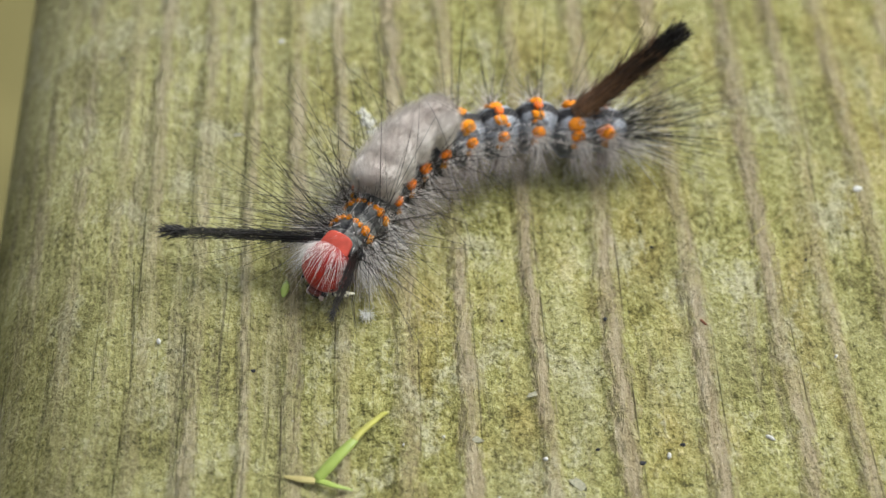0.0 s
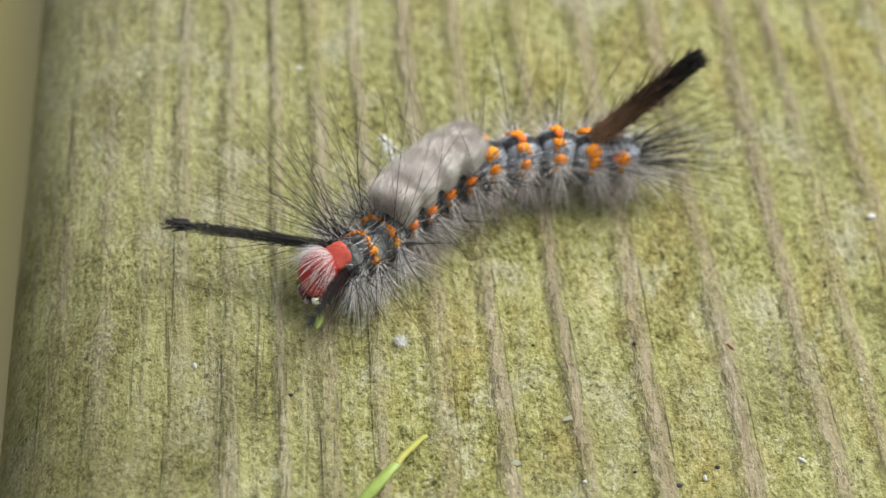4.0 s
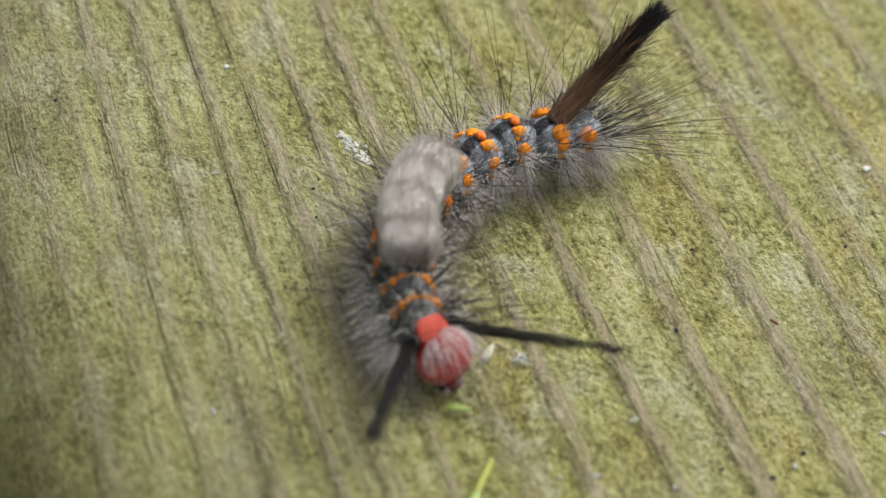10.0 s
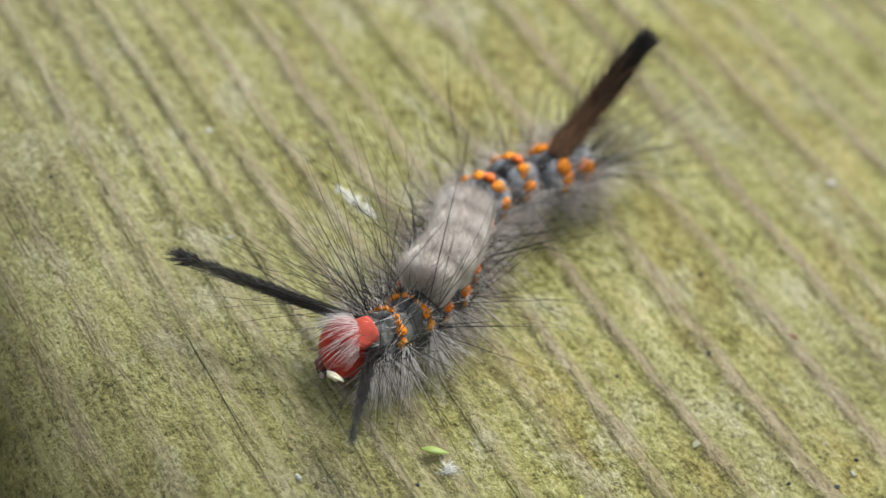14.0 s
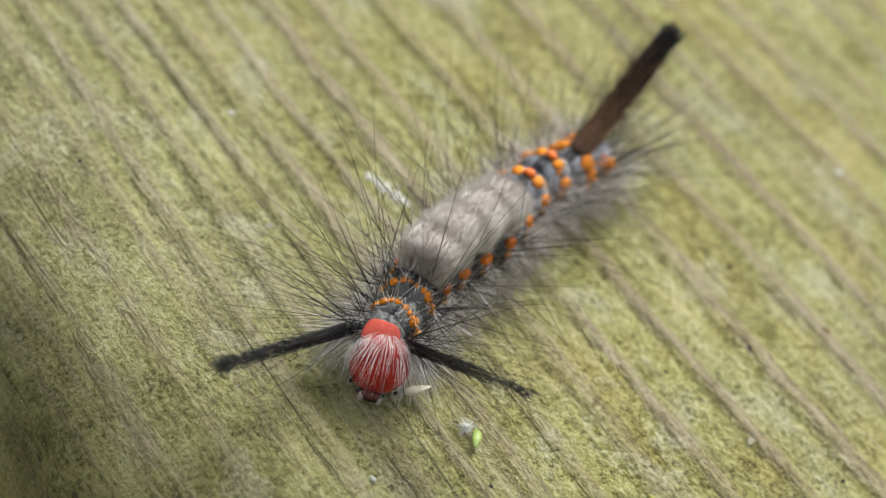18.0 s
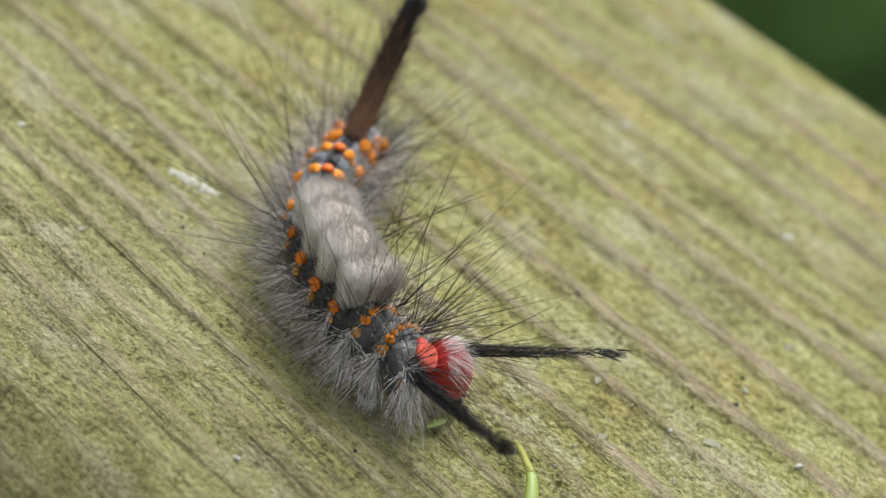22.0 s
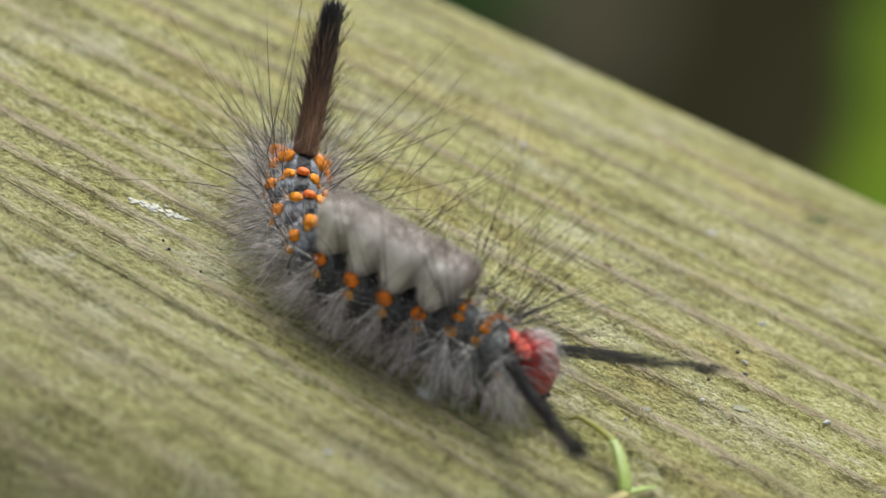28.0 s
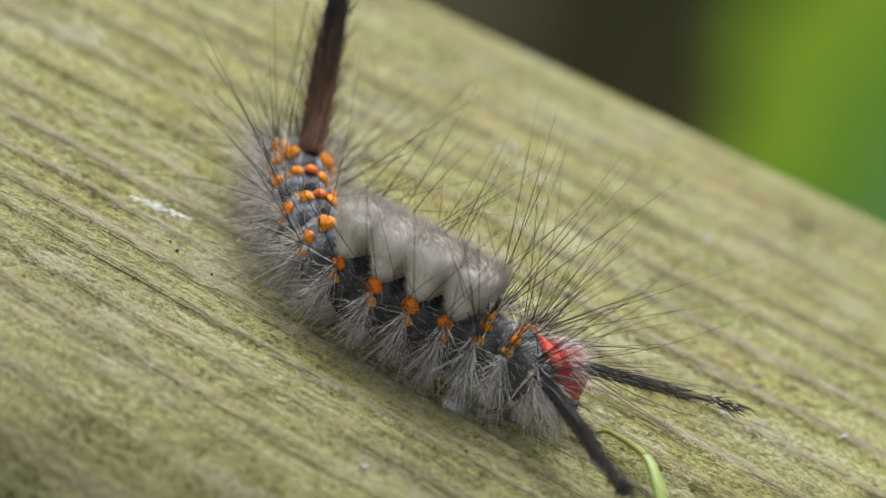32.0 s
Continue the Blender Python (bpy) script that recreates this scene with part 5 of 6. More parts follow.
    go(A3, [
        (0, -2.63, 4.45, 140.0), (0.5, -2.70, 4.29, 140.4), (1, -2.82, 4.21, 140.3), (1.5, -2.57, 4.70, 138.9), (2, -2.40, 4.65, 138.5), (2.5, -2.42, 4.34, 138.8),
        (3, -2.46, 4.39, 138.2), (3.5, -2.66, 4.53, 136.0), (5.5, -3.43, 3.51, 138.6), (6, -4.20, 2.81, 139.1), (6.5, -4.69, 2.08, 140.7), (7, -4.80, 1.37, 144.6),
        (7.5, -4.68, 1.18, 147.0), (8, -5.05, 1.36, 144.6), (8.5, -4.88, 0.99, 147.3), (9, -5.02, 1.02, 146.9), (9.5, -5.11, 0.89, 146.4), (10, -5.05, 1.04, 147.1),
        (10.5, -4.62, 1.29, 147.2), (11, -4.49, 1.14, 147.9), (11.5, -4.36, 1.33, 148.7), (12, -4.38, 1.36, 147.9), (12.5, -4.69, 0.88, 145.8), (13, -4.80, 0.50, 145.1),
        (13.5, -4.66, 0.65, 143.6), (14, -4.57, 1.07, 140.5), (14.5, -4.53, 1.34, 135.8), (15, -4.10, 1.79, 128.5), (15.5, -4.00, 2.17, 120.5), (17.5, -6.53, 2.59, 106.9),
        (18, -6.58, 2.31, 110.9), (18.5, -6.63, 2.45, 112.9), (19, -5.90, 2.64, 117.6), (19.5, -5.71, 2.36, 126.5), (20, -5.75, 1.63, 136.2), (20.5, -5.95, 1.06, 144.7),
        (21, -6.31, 0.35, 148.5), (21.5, -7.34, -1.12, 149.7), (22, -6.99, -1.89, 154.4), (22.5, -6.92, -2.28, 156.7), (23, -7.07, -2.57, 156.2), (23.5, -7.44, -3.35, 159.2),
        (24, -7.01, -3.69, 163.3), (24.5, -7.15, -4.11, 166.1), (25, -7.15, -4.05, 168.1), (25.5, -7.23, -4.17, 169.6), (27.5, -7.68, -4.03, 172.5), (28, -7.65, -3.98, 173.1),
        (28.5, -7.68, -3.93, 172.9), (29, -7.70, -3.98, 173.3), (29.5, -7.70, -3.99, 173.0), (30, -7.63, -3.95, 173.4), (30.5, -7.58, -3.87, 173.1), (31, -7.41, -3.87, 173.5),
        (31.5, -7.62, -3.92, 173.9), (32, -7.58, -3.93, 173.8),
    ])
    go(A4, [
        (0, -0.82, 6.18, 127.7), (0.5, -0.88, 6.06, 128.2), (1, -0.97, 6.01, 128.2), (1.5, -0.78, 6.38, 127.1), (2, -0.65, 6.31, 127.6), (2.5, -0.67, 6.06, 129.1),
        (3, -0.74, 6.09, 129.4), (3.5, -0.84, 6.21, 127.3), (5.5, -1.65, 5.48, 132.2), (6, -2.41, 4.76, 131.4), (6.5, -2.87, 4.09, 132.3), (7, -3.05, 3.49, 135.2),
        (7.5, -3.09, 3.35, 137.6), (8, -3.39, 3.52, 135.1), (8.5, -3.35, 3.28, 138.0), (9, -3.40, 3.27, 137.3), (9.5, -3.40, 3.11, 136.7), (10, -3.35, 3.17, 136.9),
        (10.5, -3.04, 3.31, 137.0), (11, -2.98, 3.19, 138.3), (11.5, -2.95, 3.35, 139.5), (12, -2.98, 3.39, 139.4), (12.5, -3.21, 2.96, 139.6), (13, -3.28, 2.68, 140.9),
        (13.5, -3.16, 2.80, 141.7), (14, -3.06, 3.10, 140.7), (14.5, -2.94, 3.25, 139.3), (15, -2.45, 3.43, 135.8), (15.5, -2.27, 3.57, 132.1), (17.5, -4.03, 3.47, 114.9),
        (18, -4.11, 3.29, 116.7), (18.5, -4.20, 3.45, 116.3), (19, -3.73, 3.67, 118.9), (19.5, -3.68, 3.68, 123.0), (20, -3.81, 3.36, 129.0), (20.5, -4.12, 3.20, 134.3),
        (21, -4.71, 2.50, 138.8), (21.5, -5.84, 1.01, 140.1), (22, -5.75, 0.24, 144.9), (22.5, -5.80, -0.16, 147.4), (23, -5.95, -0.51, 147.4), (23.5, -6.45, -1.31, 150.2),
        (24, -6.19, -1.57, 154.4), (24.5, -6.44, -1.89, 156.9), (25, -6.53, -1.79, 158.3), (25.5, -6.67, -1.89, 159.1), (27.5, -7.22, -1.84, 161.2), (28, -7.20, -1.80, 161.7),
        (28.5, -7.23, -1.77, 161.2), (29, -7.26, -1.80, 161.5), (29.5, -7.25, -1.77, 161.4), (30, -7.18, -1.71, 161.8), (30.5, -7.13, -1.62, 161.8), (31, -6.98, -1.62, 162.1),
        (31.5, -7.20, -1.66, 162.2), (32, -7.16, -1.65, 162.2),
    ])
    go(A5, [
        (0, 1.58, 7.70, 114.7), (0.5, 1.54, 7.62, 115.3), (1, 1.49, 7.60, 115.5), (1.5, 1.59, 7.85, 113.9), (2, 1.65, 7.77, 114.2), (2.5, 1.62, 7.62, 116.0),
        (3, 1.53, 7.67, 116.1), (3.5, 1.47, 7.67, 114.1), (5.5, 0.48, 7.05, 118.1), (6, -0.16, 6.37, 118.3), (6.5, -0.52, 5.88, 120.6), (7, -0.71, 5.49, 124.3),
        (7.5, -0.85, 5.37, 126.1), (8, -0.98, 5.44, 123.5), (8.5, -1.00, 5.29, 125.8), (9, -1.07, 5.30, 125.9), (9.5, -1.06, 5.19, 126.4), (10, -1.14, 5.22, 127.0),
        (10.5, -0.96, 5.21, 126.5), (11, -0.94, 5.12, 127.8), (11.5, -1.00, 5.25, 128.2), (12, -1.04, 5.27, 128.0), (12.5, -1.20, 4.97, 129.2), (13, -1.28, 4.84, 131.2),
        (13.5, -1.25, 4.97, 132.1), (14, -1.20, 5.18, 131.3), (14.5, -1.10, 5.32, 131.9), (15, -0.66, 5.32, 130.9), (15.5, -0.50, 5.33, 129.7), (17.5, -1.66, 4.86, 121.8),
        (18, -1.69, 4.77, 122.0), (18.5, -1.70, 4.88, 120.2), (19, -1.45, 5.09, 121.3), (19.5, -1.44, 5.13, 121.0), (20, -1.54, 5.04, 122.7), (20.5, -1.84, 5.07, 124.3),
        (21, -2.66, 4.51, 129.6), (21.5, -3.81, 3.10, 131.7), (22, -3.96, 2.43, 136.3), (22.5, -4.17, 2.03, 139.5), (23, -4.40, 1.61, 141.0), (23.5, -5.09, 0.77, 144.0),
        (24, -4.94, 0.64, 146.6), (24.5, -5.21, 0.45, 147.8), (25, -5.31, 0.60, 147.8), (25.5, -5.42, 0.53, 147.2), (27.5, -6.13, 0.50, 147.8), (28, -6.15, 0.54, 148.2),
        (28.5, -6.16, 0.55, 147.7), (29, -6.18, 0.53, 147.8), (29.5, -6.15, 0.61, 148.1), (30, -6.10, 0.70, 148.5), (30.5, -6.05, 0.78, 148.5), (31, -5.90, 0.80, 149.0),
        (31.5, -6.12, 0.76, 148.7), (32, -6.07, 0.79, 148.9),
    ])
    go(A6, [
        (0, 4.31, 8.54, 104.6), (0.5, 4.29, 8.51, 104.6), (1, 4.28, 8.52, 104.7), (1.5, 4.36, 8.66, 103.1), (2, 4.41, 8.59, 104.4), (2.5, 4.42, 8.54, 105.4),
        (3, 4.38, 8.60, 104.2), (3.5, 4.31, 8.51, 104.1), (5.5, 2.97, 7.95, 106.4), (6, 2.46, 7.38, 109.0), (6.5, 2.26, 7.12, 111.7), (7, 2.10, 7.00, 114.7),
        (7.5, 1.83, 6.93, 116.9), (8, 1.81, 6.96, 115.6), (8.5, 1.70, 6.92, 117.6), (9, 1.66, 6.94, 116.7), (9.5, 1.69, 6.87, 118.1), (10, 1.53, 6.85, 117.6),
        (10.5, 1.61, 6.75, 117.2), (11, 1.63, 6.75, 119.1), (11.5, 1.53, 6.88, 118.2), (12, 1.55, 6.94, 118.5), (12.5, 1.43, 6.75, 120.1), (13, 1.37, 6.75, 120.7),
        (13.5, 1.33, 6.85, 121.3), (14, 1.32, 6.96, 119.8), (14.5, 1.36, 7.12, 119.3), (15, 1.68, 7.01, 119.0), (15.5, 1.78, 6.93, 119.1), (17.5, 0.84, 6.49, 118.5),
        (18, 0.92, 6.43, 118.5), (18.5, 1.01, 6.48, 117.0), (19, 1.10, 6.60, 117.3), (19.5, 1.07, 6.52, 115.8), (20, 1.02, 6.46, 115.4), (20.5, 0.72, 6.51, 114.4),
        (21, -0.21, 6.23, 118.9), (21.5, -1.33, 5.02, 124.0), (22, -1.59, 4.59, 128.0), (22.5, -2.02, 4.25, 131.0), (23, -2.41, 3.85, 135.0), (23.5, -3.31, 3.01, 136.0),
        (24, -3.21, 2.95, 137.7), (24.5, -3.47, 2.83, 138.0), (25, -3.52, 2.99, 136.6), (25.5, -3.58, 2.89, 136.0), (27.5, -4.27, 2.84, 135.8), (28, -4.28, 2.90, 135.9),
        (28.5, -4.29, 2.89, 135.2), (29, -4.32, 2.87, 135.4), (29.5, -4.28, 2.99, 136.4), (30, -4.24, 3.10, 135.6), (30.5, -4.18, 3.19, 135.6), (31, -4.08, 3.22, 137.0),
        (31.5, -4.27, 3.17, 135.6), (32, -4.23, 3.20, 136.1),
    ])
    go(A7, [
        (0, 7.36, 9.21, 93.0), (0.5, 7.28, 9.11, 93.1), (1, 7.28, 9.12, 93.1), (1.5, 7.35, 9.19, 92.0), (2, 7.41, 9.25, 92.8), (2.5, 7.40, 9.21, 94.0),
        (3, 7.35, 9.14, 92.7), (3.5, 7.37, 9.15, 93.5), (5.5, 5.66, 8.58, 96.0), (6, 5.47, 8.31, 98.2), (6.5, 5.36, 8.22, 100.7), (7, 4.99, 8.11, 102.7),
        (7.5, 4.72, 8.20, 103.3), (8, 4.77, 8.20, 104.3), (8.5, 4.60, 8.21, 105.1), (9, 4.55, 8.13, 104.1), (9.5, 4.58, 8.20, 104.7), (10, 4.44, 8.14, 104.2),
        (10.5, 4.32, 7.93, 104.7), (11, 4.35, 8.07, 105.1), (11.5, 4.42, 8.16, 104.7), (12, 4.49, 8.28, 104.0), (12.5, 4.49, 8.26, 105.0), (13, 4.24, 8.12, 104.8),
        (13.5, 4.30, 8.34, 105.4), (14, 4.37, 8.37, 104.9), (14.5, 4.28, 8.34, 103.4), (15, 4.70, 8.29, 104.0), (15.5, 4.71, 8.22, 103.2), (17.5, 3.70, 7.77, 107.0),
        (18, 3.75, 7.73, 106.7), (18.5, 3.82, 7.69, 107.1), (19, 3.99, 7.90, 107.3), (19.5, 3.98, 7.75, 107.8), (20, 3.87, 7.61, 107.5), (20.5, 3.35, 7.43, 107.4),
        (21, 1.89, 7.03, 111.2), (21.5, 1.18, 6.47, 117.6), (22, 0.93, 6.24, 119.3), (22.5, 0.42, 6.02, 122.9), (23, -0.51, 5.50, 127.0), (23.5, -0.93, 5.08, 127.5),
        (24, -0.85, 5.15, 128.4), (24.5, -1.16, 4.94, 128.2), (25, -1.11, 5.04, 127.7), (25.5, -1.07, 5.04, 127.7), (27.5, -1.67, 5.09, 127.1), (28, -1.72, 5.10, 125.9),
        (28.5, -1.71, 5.03, 125.7), (29, -1.71, 5.06, 126.4), (29.5, -1.78, 5.19, 125.9), (30, -1.61, 5.28, 125.3), (30.5, -1.57, 5.35, 125.0), (31, -1.68, 5.33, 126.5),
        (31.5, -1.54, 5.44, 126.0), (32, -1.63, 5.40, 125.4),
    ])
    go(A8, [
        (0, 10.21, 8.85, 97.9), (0.5, 10.13, 8.82, 98.0), (1, 10.09, 8.83, 97.8), (1.5, 10.15, 8.86, 97.4), (2, 10.21, 8.87, 97.7), (2.5, 10.20, 8.94, 98.1),
        (3, 10.24, 8.88, 97.9), (3.5, 10.14, 8.87, 98.4), (5.5, 8.29, 8.51, 102.7), (6, 8.31, 8.22, 104.0), (6.5, 8.13, 8.23, 105.7), (7, 7.70, 8.26, 107.0),
        (7.5, 7.48, 8.27, 107.4), (8, 7.44, 8.39, 107.5), (8.5, 7.61, 8.51, 107.2), (9, 7.63, 8.44, 106.8), (9.5, 7.53, 8.40, 106.7), (10, 7.43, 8.34, 106.7),
        (10.5, 7.46, 8.28, 107.0), (11, 7.52, 8.34, 107.4), (11.5, 7.61, 8.47, 107.3), (12, 7.60, 8.45, 107.3), (12.5, 7.57, 8.40, 107.8), (13, 7.46, 8.36, 108.2),
        (13.5, 7.55, 8.57, 108.5), (14, 7.63, 8.63, 108.2), (14.5, 7.57, 8.60, 107.6), (15, 7.99, 8.58, 107.4), (15.5, 7.97, 8.39, 107.0), (17.5, 6.15, 8.11, 108.7),
        (18, 6.32, 8.05, 108.5), (18.5, 6.26, 8.09, 108.7), (19, 6.39, 8.25, 108.9), (19.5, 6.76, 8.35, 108.9), (20, 6.35, 8.14, 108.8), (20.5, 5.61, 8.04, 109.3),
        (21, 4.15, 7.92, 111.9), (21.5, 3.40, 7.50, 115.4), (22, 3.01, 7.17, 117.8), (22.5, 2.62, 7.26, 120.1), (23, 1.76, 6.99, 122.3), (23.5, 1.29, 6.53, 123.2),
        (24, 1.38, 6.59, 123.7), (24.5, 1.06, 6.39, 123.7), (25, 1.10, 6.56, 123.5), (25.5, 1.28, 6.65, 123.6), (27.5, 1.30, 7.05, 125.7), (28, 1.27, 6.91, 125.2),
        (28.5, 1.41, 6.98, 125.2), (29, 1.23, 6.97, 125.4), (29.5, 1.48, 7.17, 125.2), (30, 1.52, 7.17, 124.6), (30.5, 1.40, 7.10, 124.7), (31, 1.33, 7.22, 125.2),
        (31.5, 1.25, 7.17, 125.2), (32, 1.37, 7.19, 124.7),
    ])
    go(A9, [
        (0, 12.59, 9.17, 97.9), (0.5, 12.50, 9.16, 98.0), (1, 12.47, 9.16, 97.8), (1.5, 12.54, 9.15, 97.4), (2, 12.59, 9.19, 97.7), (2.5, 12.57, 9.30, 98.1),
        (3, 12.62, 9.19, 97.9), (3.5, 12.51, 9.22, 98.4), (5.5, 10.64, 9.04, 102.7), (6, 10.64, 8.79, 104.0), (6.5, 10.44, 8.89, 105.7), (7, 9.99, 8.97, 107.0),
        (7.5, 9.77, 8.98, 107.4), (8, 9.72, 9.12, 107.5), (8.5, 9.90, 9.23, 107.2), (9, 9.93, 9.12, 106.8), (9.5, 9.82, 9.10, 106.7), (10, 9.73, 9.01, 106.7),
        (10.5, 9.75, 8.99, 107.0), (11, 9.81, 9.06, 107.4), (11.5, 9.90, 9.19, 107.3), (12, 9.90, 9.14, 107.3), (12.5, 9.86, 9.15, 107.8), (13, 9.75, 9.10, 108.2),
        (13.5, 9.82, 9.34, 108.5), (14, 9.90, 9.39, 108.2), (14.5, 9.86, 9.31, 107.6), (15, 10.28, 9.31, 107.4), (15.5, 10.27, 9.09, 107.0), (17.5, 8.42, 8.88, 108.7),
        (18, 8.59, 8.81, 108.5), (18.5, 8.53, 8.86, 108.7), (19, 8.66, 9.02, 108.9), (19.5, 9.02, 9.13, 108.9), (20, 8.62, 8.91, 108.8), (20.5, 7.89, 8.80, 109.3),
        (21, 6.39, 8.79, 111.9), (21.5, 5.54, 8.57, 115.4), (22, 5.14, 8.27, 117.8), (22.5, 4.69, 8.46, 120.1), (23, 3.77, 8.30, 122.3), (23.5, 3.30, 7.83, 123.2),
        (24, 3.37, 7.93, 123.7), (24.5, 3.06, 7.72, 123.7), (25, 3.11, 7.88, 123.5), (25.5, 3.28, 7.98, 123.6), (27.5, 3.25, 8.45, 125.7), (28, 3.24, 8.29, 125.2),
        (28.5, 3.38, 8.35, 125.2), (29, 3.18, 8.37, 125.4), (29.5, 3.44, 8.55, 125.2), (30, 3.49, 8.53, 124.6), (30.5, 3.39, 8.46, 124.7), (31, 3.28, 8.62, 125.2),
        (31.5, 3.21, 8.55, 125.2), (32, 3.35, 8.55, 124.7),
    ])
    aim(PENCIL_R, [
        (0, -8.97, -3.68, 3.3, 3.8, 91.4), (0.5, -8.41, -4.30, 3.3, -1.5, 95.3), (1, -9.16, -4.37, 3.3, 0.7, 93.6), (1.5, -9.10, -2.99, 3.3, 1.8, 91.2), (2, -9.52, -1.79, 3.3, 7.3, 86.5),
        (2.5, -10.00, -1.77, 3.3, 13.6, 79.0), (3, -10.96, -0.81, 3.3, 18.0, 74.1), (3.5, -10.92, -1.34, 3.3, 11.6, 80.2), (5.5, -12.40, -4.04, 3.3, -3.7, 92.6), (6, -12.32, -5.42, 3.3, 3.2, 114.3),
        (6.5, -11.58, -6.81, 3.3, 7.0, 126.1), (7, -10.09, -8.17, 3.3, 13.6, 137.7), (7.5, -9.19, -8.79, 3.3, 11.4, 145.9), (8, -9.04, -8.90, 3.3, 9.1, 145.0), (8.5, -8.73, -9.31, 3.3, 11.7, 143.7),
        (9, -9.14, -9.34, 3.3, 10.6, 130.4), (9.5, -9.04, -10.09, 3.3, 14.2, 132.7), (10, -8.12, -9.91, 3.3, 13.9, 150.0), (10.5, -7.87, -8.60, 3.3, 10.2, 148.8), (11, -8.79, -8.52, 3.3, 12.2, 133.1),
        (11.5, -10.07, -6.96, 3.3, 16.5, 116.1), (12, -11.15, -5.91, 3.3, 11.4, 98.6), (12.5, -12.18, -6.23, 3.3, 8.3, 106.0), (13, -12.85, -6.10, 3.3, 16.7, 99.4), (13.5, -13.39, -4.37, 3.3, 24.1, 79.0),
        (14, -13.57, -1.98, 3.3, 7.8, 54.5), (14.5, -13.34, -0.02, 3.3, 19.5, 44.2), (15, -12.35, 2.62, 3.3, 32.7, 31.2), (15.5, -11.97, 4.66, 3.3, 31.8, 31.7), (17.5, -19.13, 1.13, 3.3, 12.5, 82.9),
        (18, -18.15, -2.21, 3.3, 10.7, 103.2), (18.5, -17.33, -3.62, 3.3, 14.3, 110.3), (19, -13.68, -4.89, 3.3, 28.5, 127.2), (19.5, -12.27, -6.87, 3.3, 11.8, 137.7), (20, -12.37, -7.79, 3.3, 23.8, 131.2),
        (20.5, -11.90, -9.15, 3.3, 18.2, 131.5), (21, -11.08, -10.31, 3.3, 20.9, 142.5), (21.5, -11.06, -11.90, 3.3, 17.7, 141.6), (22, -9.35, -12.50, 3.3, 18.6, 160.3), (22.5, -9.05, -13.05, 3.3, 16.6, 157.7),
        (23, -9.95, -12.95, 3.3, 16.0, 138.1), (23.5, -9.94, -13.65, 3.3, 14.2, 138.1), (24, -9.15, -13.98, 3.3, 10.7, 139.6), (24.5, -8.82, -14.34, 3.3, 8.6, 139.8), (25, -8.27, -14.46, 3.3, 3.6, 142.4),
        (25.5, -7.87, -14.27, 3.3, 2.1, 143.3), (27.5, -8.66, -14.48, 3.3, 7.6, 137.1), (28, -8.45, -14.20, 3.3, 7.0, 135.8), (28.5, -8.47, -14.13, 3.3, 4.7, 136.1), (29, -8.50, -14.29, 3.3, 3.8, 136.3),
        (29.5, -8.43, -14.40, 3.3, 3.0, 135.9), (30, -8.28, -14.38, 3.3, 2.0, 136.7), (30.5, -8.19, -14.28, 3.3, 0.8, 136.9), (31, -8.23, -14.46, 3.3, 1.4, 136.2), (31.5, -8.31, -14.48, 3.3, 1.4, 135.8),
        (32, -8.31, -14.50, 3.3, 1.2, 136.4),
    ])
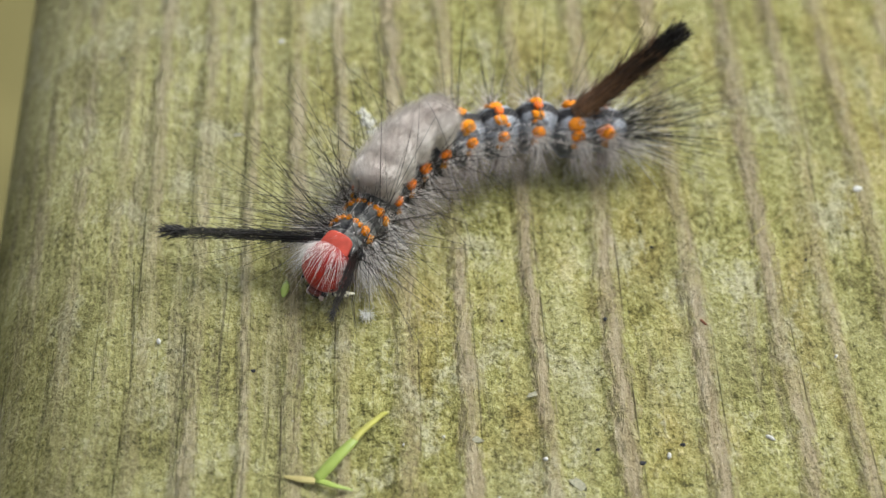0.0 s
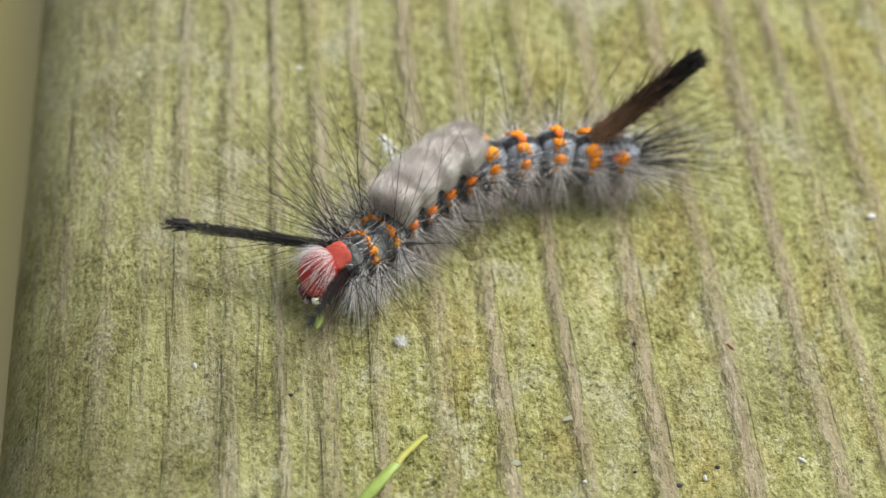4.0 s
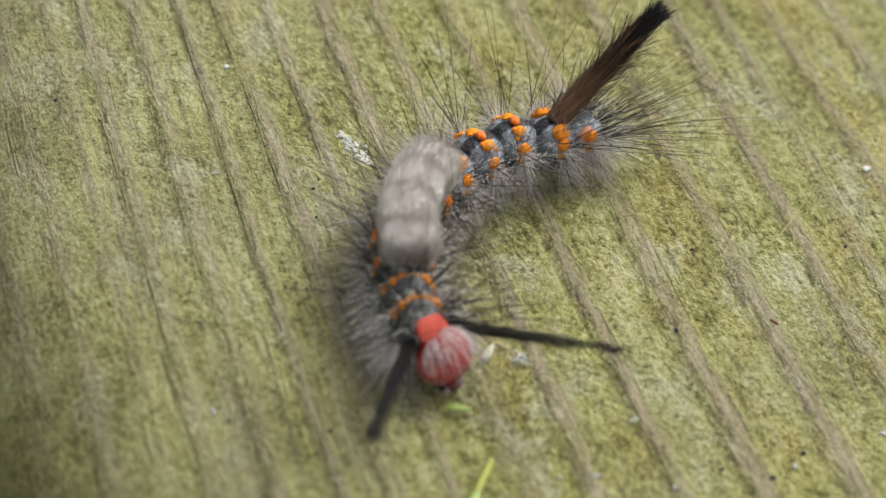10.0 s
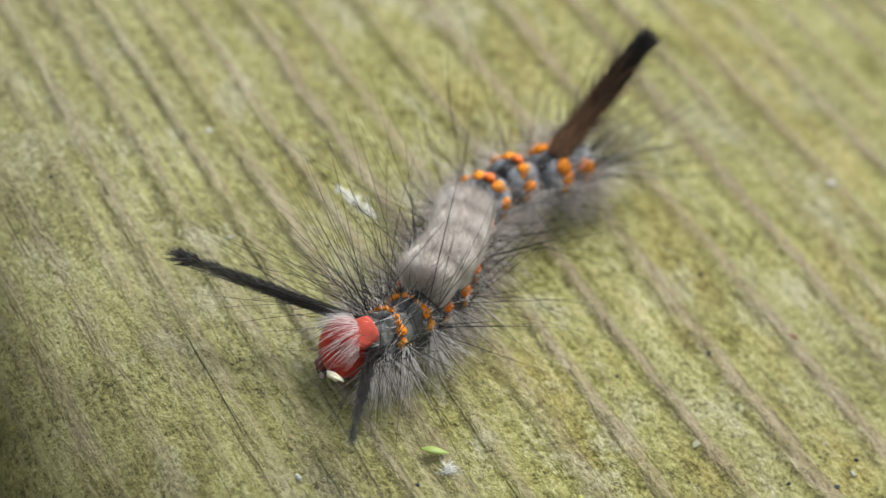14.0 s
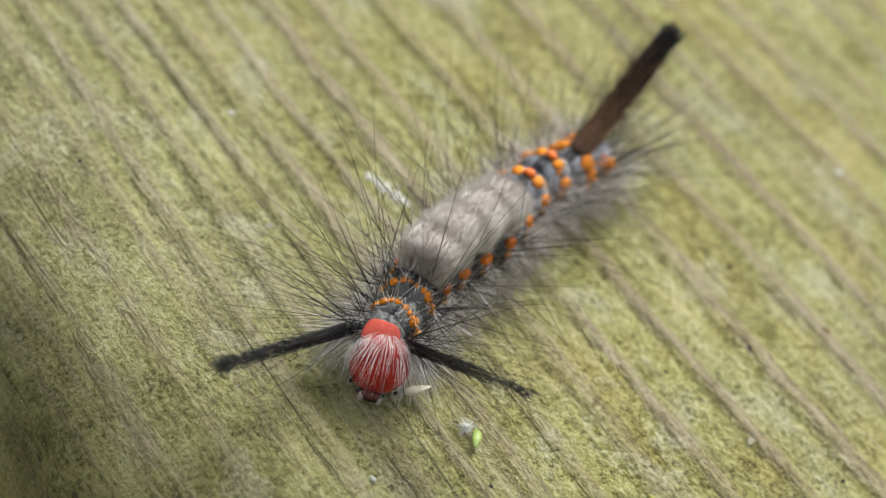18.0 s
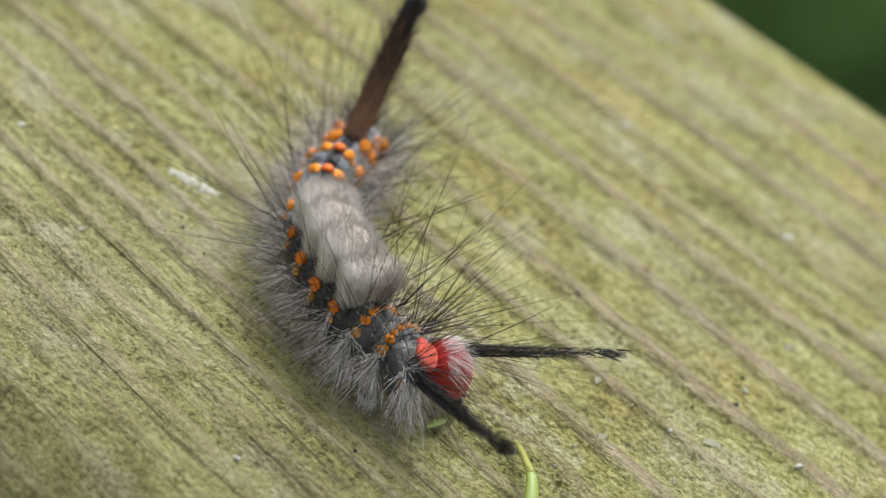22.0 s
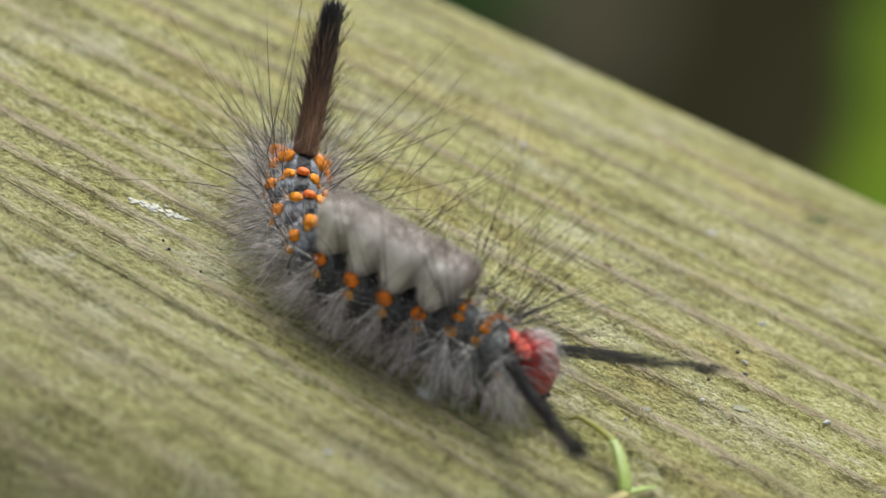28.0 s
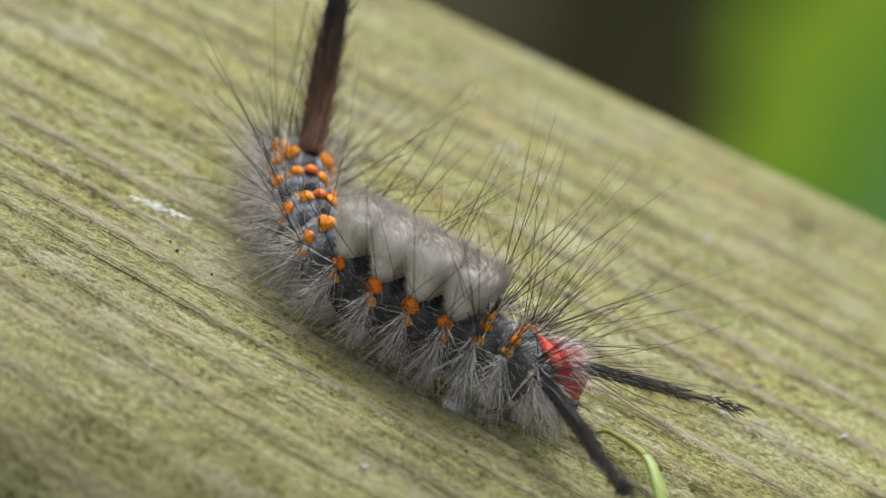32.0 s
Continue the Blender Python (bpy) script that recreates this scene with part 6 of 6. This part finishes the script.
    aim(PENCIL_L, [
        (0, -6.71, -5.65, 3.3, 25.3, 169.6), (0.5, -5.93, -5.99, 3.3, 28.1, 182.4), (1, -6.74, -6.14, 3.3, 25.8, 174.2), (1.5, -6.96, -5.10, 3.3, 15.0, 161.2), (2, -7.87, -4.30, 3.3, 20.8, 144.0),
        (2.5, -8.85, -4.54, 3.3, 22.1, 139.0), (3, -10.05, -3.67, 3.3, 20.2, 130.2), (3.5, -9.87, -4.14, 3.3, 27.5, 147.0), (5.5, -10.00, -5.84, 3.3, 21.7, 183.5), (6, -9.50, -6.44, 3.3, 19.7, 198.8),
        (6.5, -8.58, -7.01, 3.3, 21.7, 208.4), (7, -7.14, -7.65, 3.3, 19.8, 222.4), (7.5, -6.33, -7.88, 3.3, 20.2, 226.9), (8, -6.22, -7.90, 3.3, 18.0, 223.5), (8.5, -5.87, -8.41, 3.3, 21.5, 222.3),
        (9, -6.23, -8.61, 3.3, 14.6, 214.3), (9.5, -6.17, -9.21, 3.3, 20.7, 216.6), (10, -5.36, -8.74, 3.3, 18.9, 230.2), (10.5, -5.06, -7.56, 3.3, 10.8, 219.9), (11, -5.80, -8.24, 3.3, 14.9, 209.2),
        (11.5, -7.22, -7.89, 3.3, 5.5, 187.0), (12, -8.69, -7.63, 3.3, 7.9, 169.6), (12.5, -9.84, -8.11, 3.3, 13.5, 177.9), (13, -10.77, -8.25, 3.3, 18.8, 177.7), (13.5, -12.05, -7.05, 3.3, 15.5, 160.9),
        (14, -13.24, -4.96, 3.3, 13.5, 144.2), (14.5, -14.13, -2.91, 3.3, 22.0, 132.7), (15, -14.04, 0.14, 3.3, 18.6, 115.7), (15.5, -14.13, 2.58, 3.3, 20.6, 110.4), (17.5, -17.38, -1.31, 3.3, 18.0, 154.2),
        (18, -15.71, -3.95, 3.3, 27.1, 185.5), (18.5, -14.48, -4.56, 3.3, 25.5, 194.5), (19, -10.68, -4.97, 3.3, 23.5, 236.5), (19.5, -9.29, -6.51, 3.3, 6.5, 230.3), (20, -9.40, -7.32, 3.3, 14.2, 225.4),
        (20.5, -8.97, -8.53, 3.3, 7.9, 218.2), (21, -8.21, -9.44, 3.3, 12.8, 219.4), (21.5, -8.30, -10.72, 3.3, 13.3, 218.9), (22, -6.72, -11.06, 3.3, 17.3, 221.3), (22.5, -6.33, -11.78, 3.3, 18.1, 218.5),
        (23, -7.08, -12.08, 3.3, 14.4, 213.9), (23.5, -7.06, -12.84, 3.3, 11.5, 209.4), (24, -6.31, -13.01, 3.3, 9.0, 206.3), (24.5, -6.03, -13.23, 3.3, 12.0, 206.3), (25, -5.53, -13.24, 3.3, 11.8, 205.6),
        (25.5, -5.18, -12.94, 3.3, 8.5, 203.7), (27.5, -5.90, -13.30, 3.3, 11.7, 202.2), (28, -5.70, -12.99, 3.3, 12.9, 200.7), (28.5, -5.75, -12.87, 3.3, 11.4, 199.8), (29, -5.81, -12.96, 3.3, 10.4, 199.0),
        (29.5, -5.78, -12.99, 3.3, 9.8, 197.6), (30, -5.65, -12.94, 3.3, 8.6, 196.8), (30.5, -5.58, -12.81, 3.3, 7.9, 195.6), (31, -5.65, -12.93, 3.3, 8.3, 194.6), (31.5, -5.75, -12.92, 3.3, 8.0, 194.0),
        (32, -5.75, -12.93, 3.3, 5.7, 198.9),
    ])


motions()
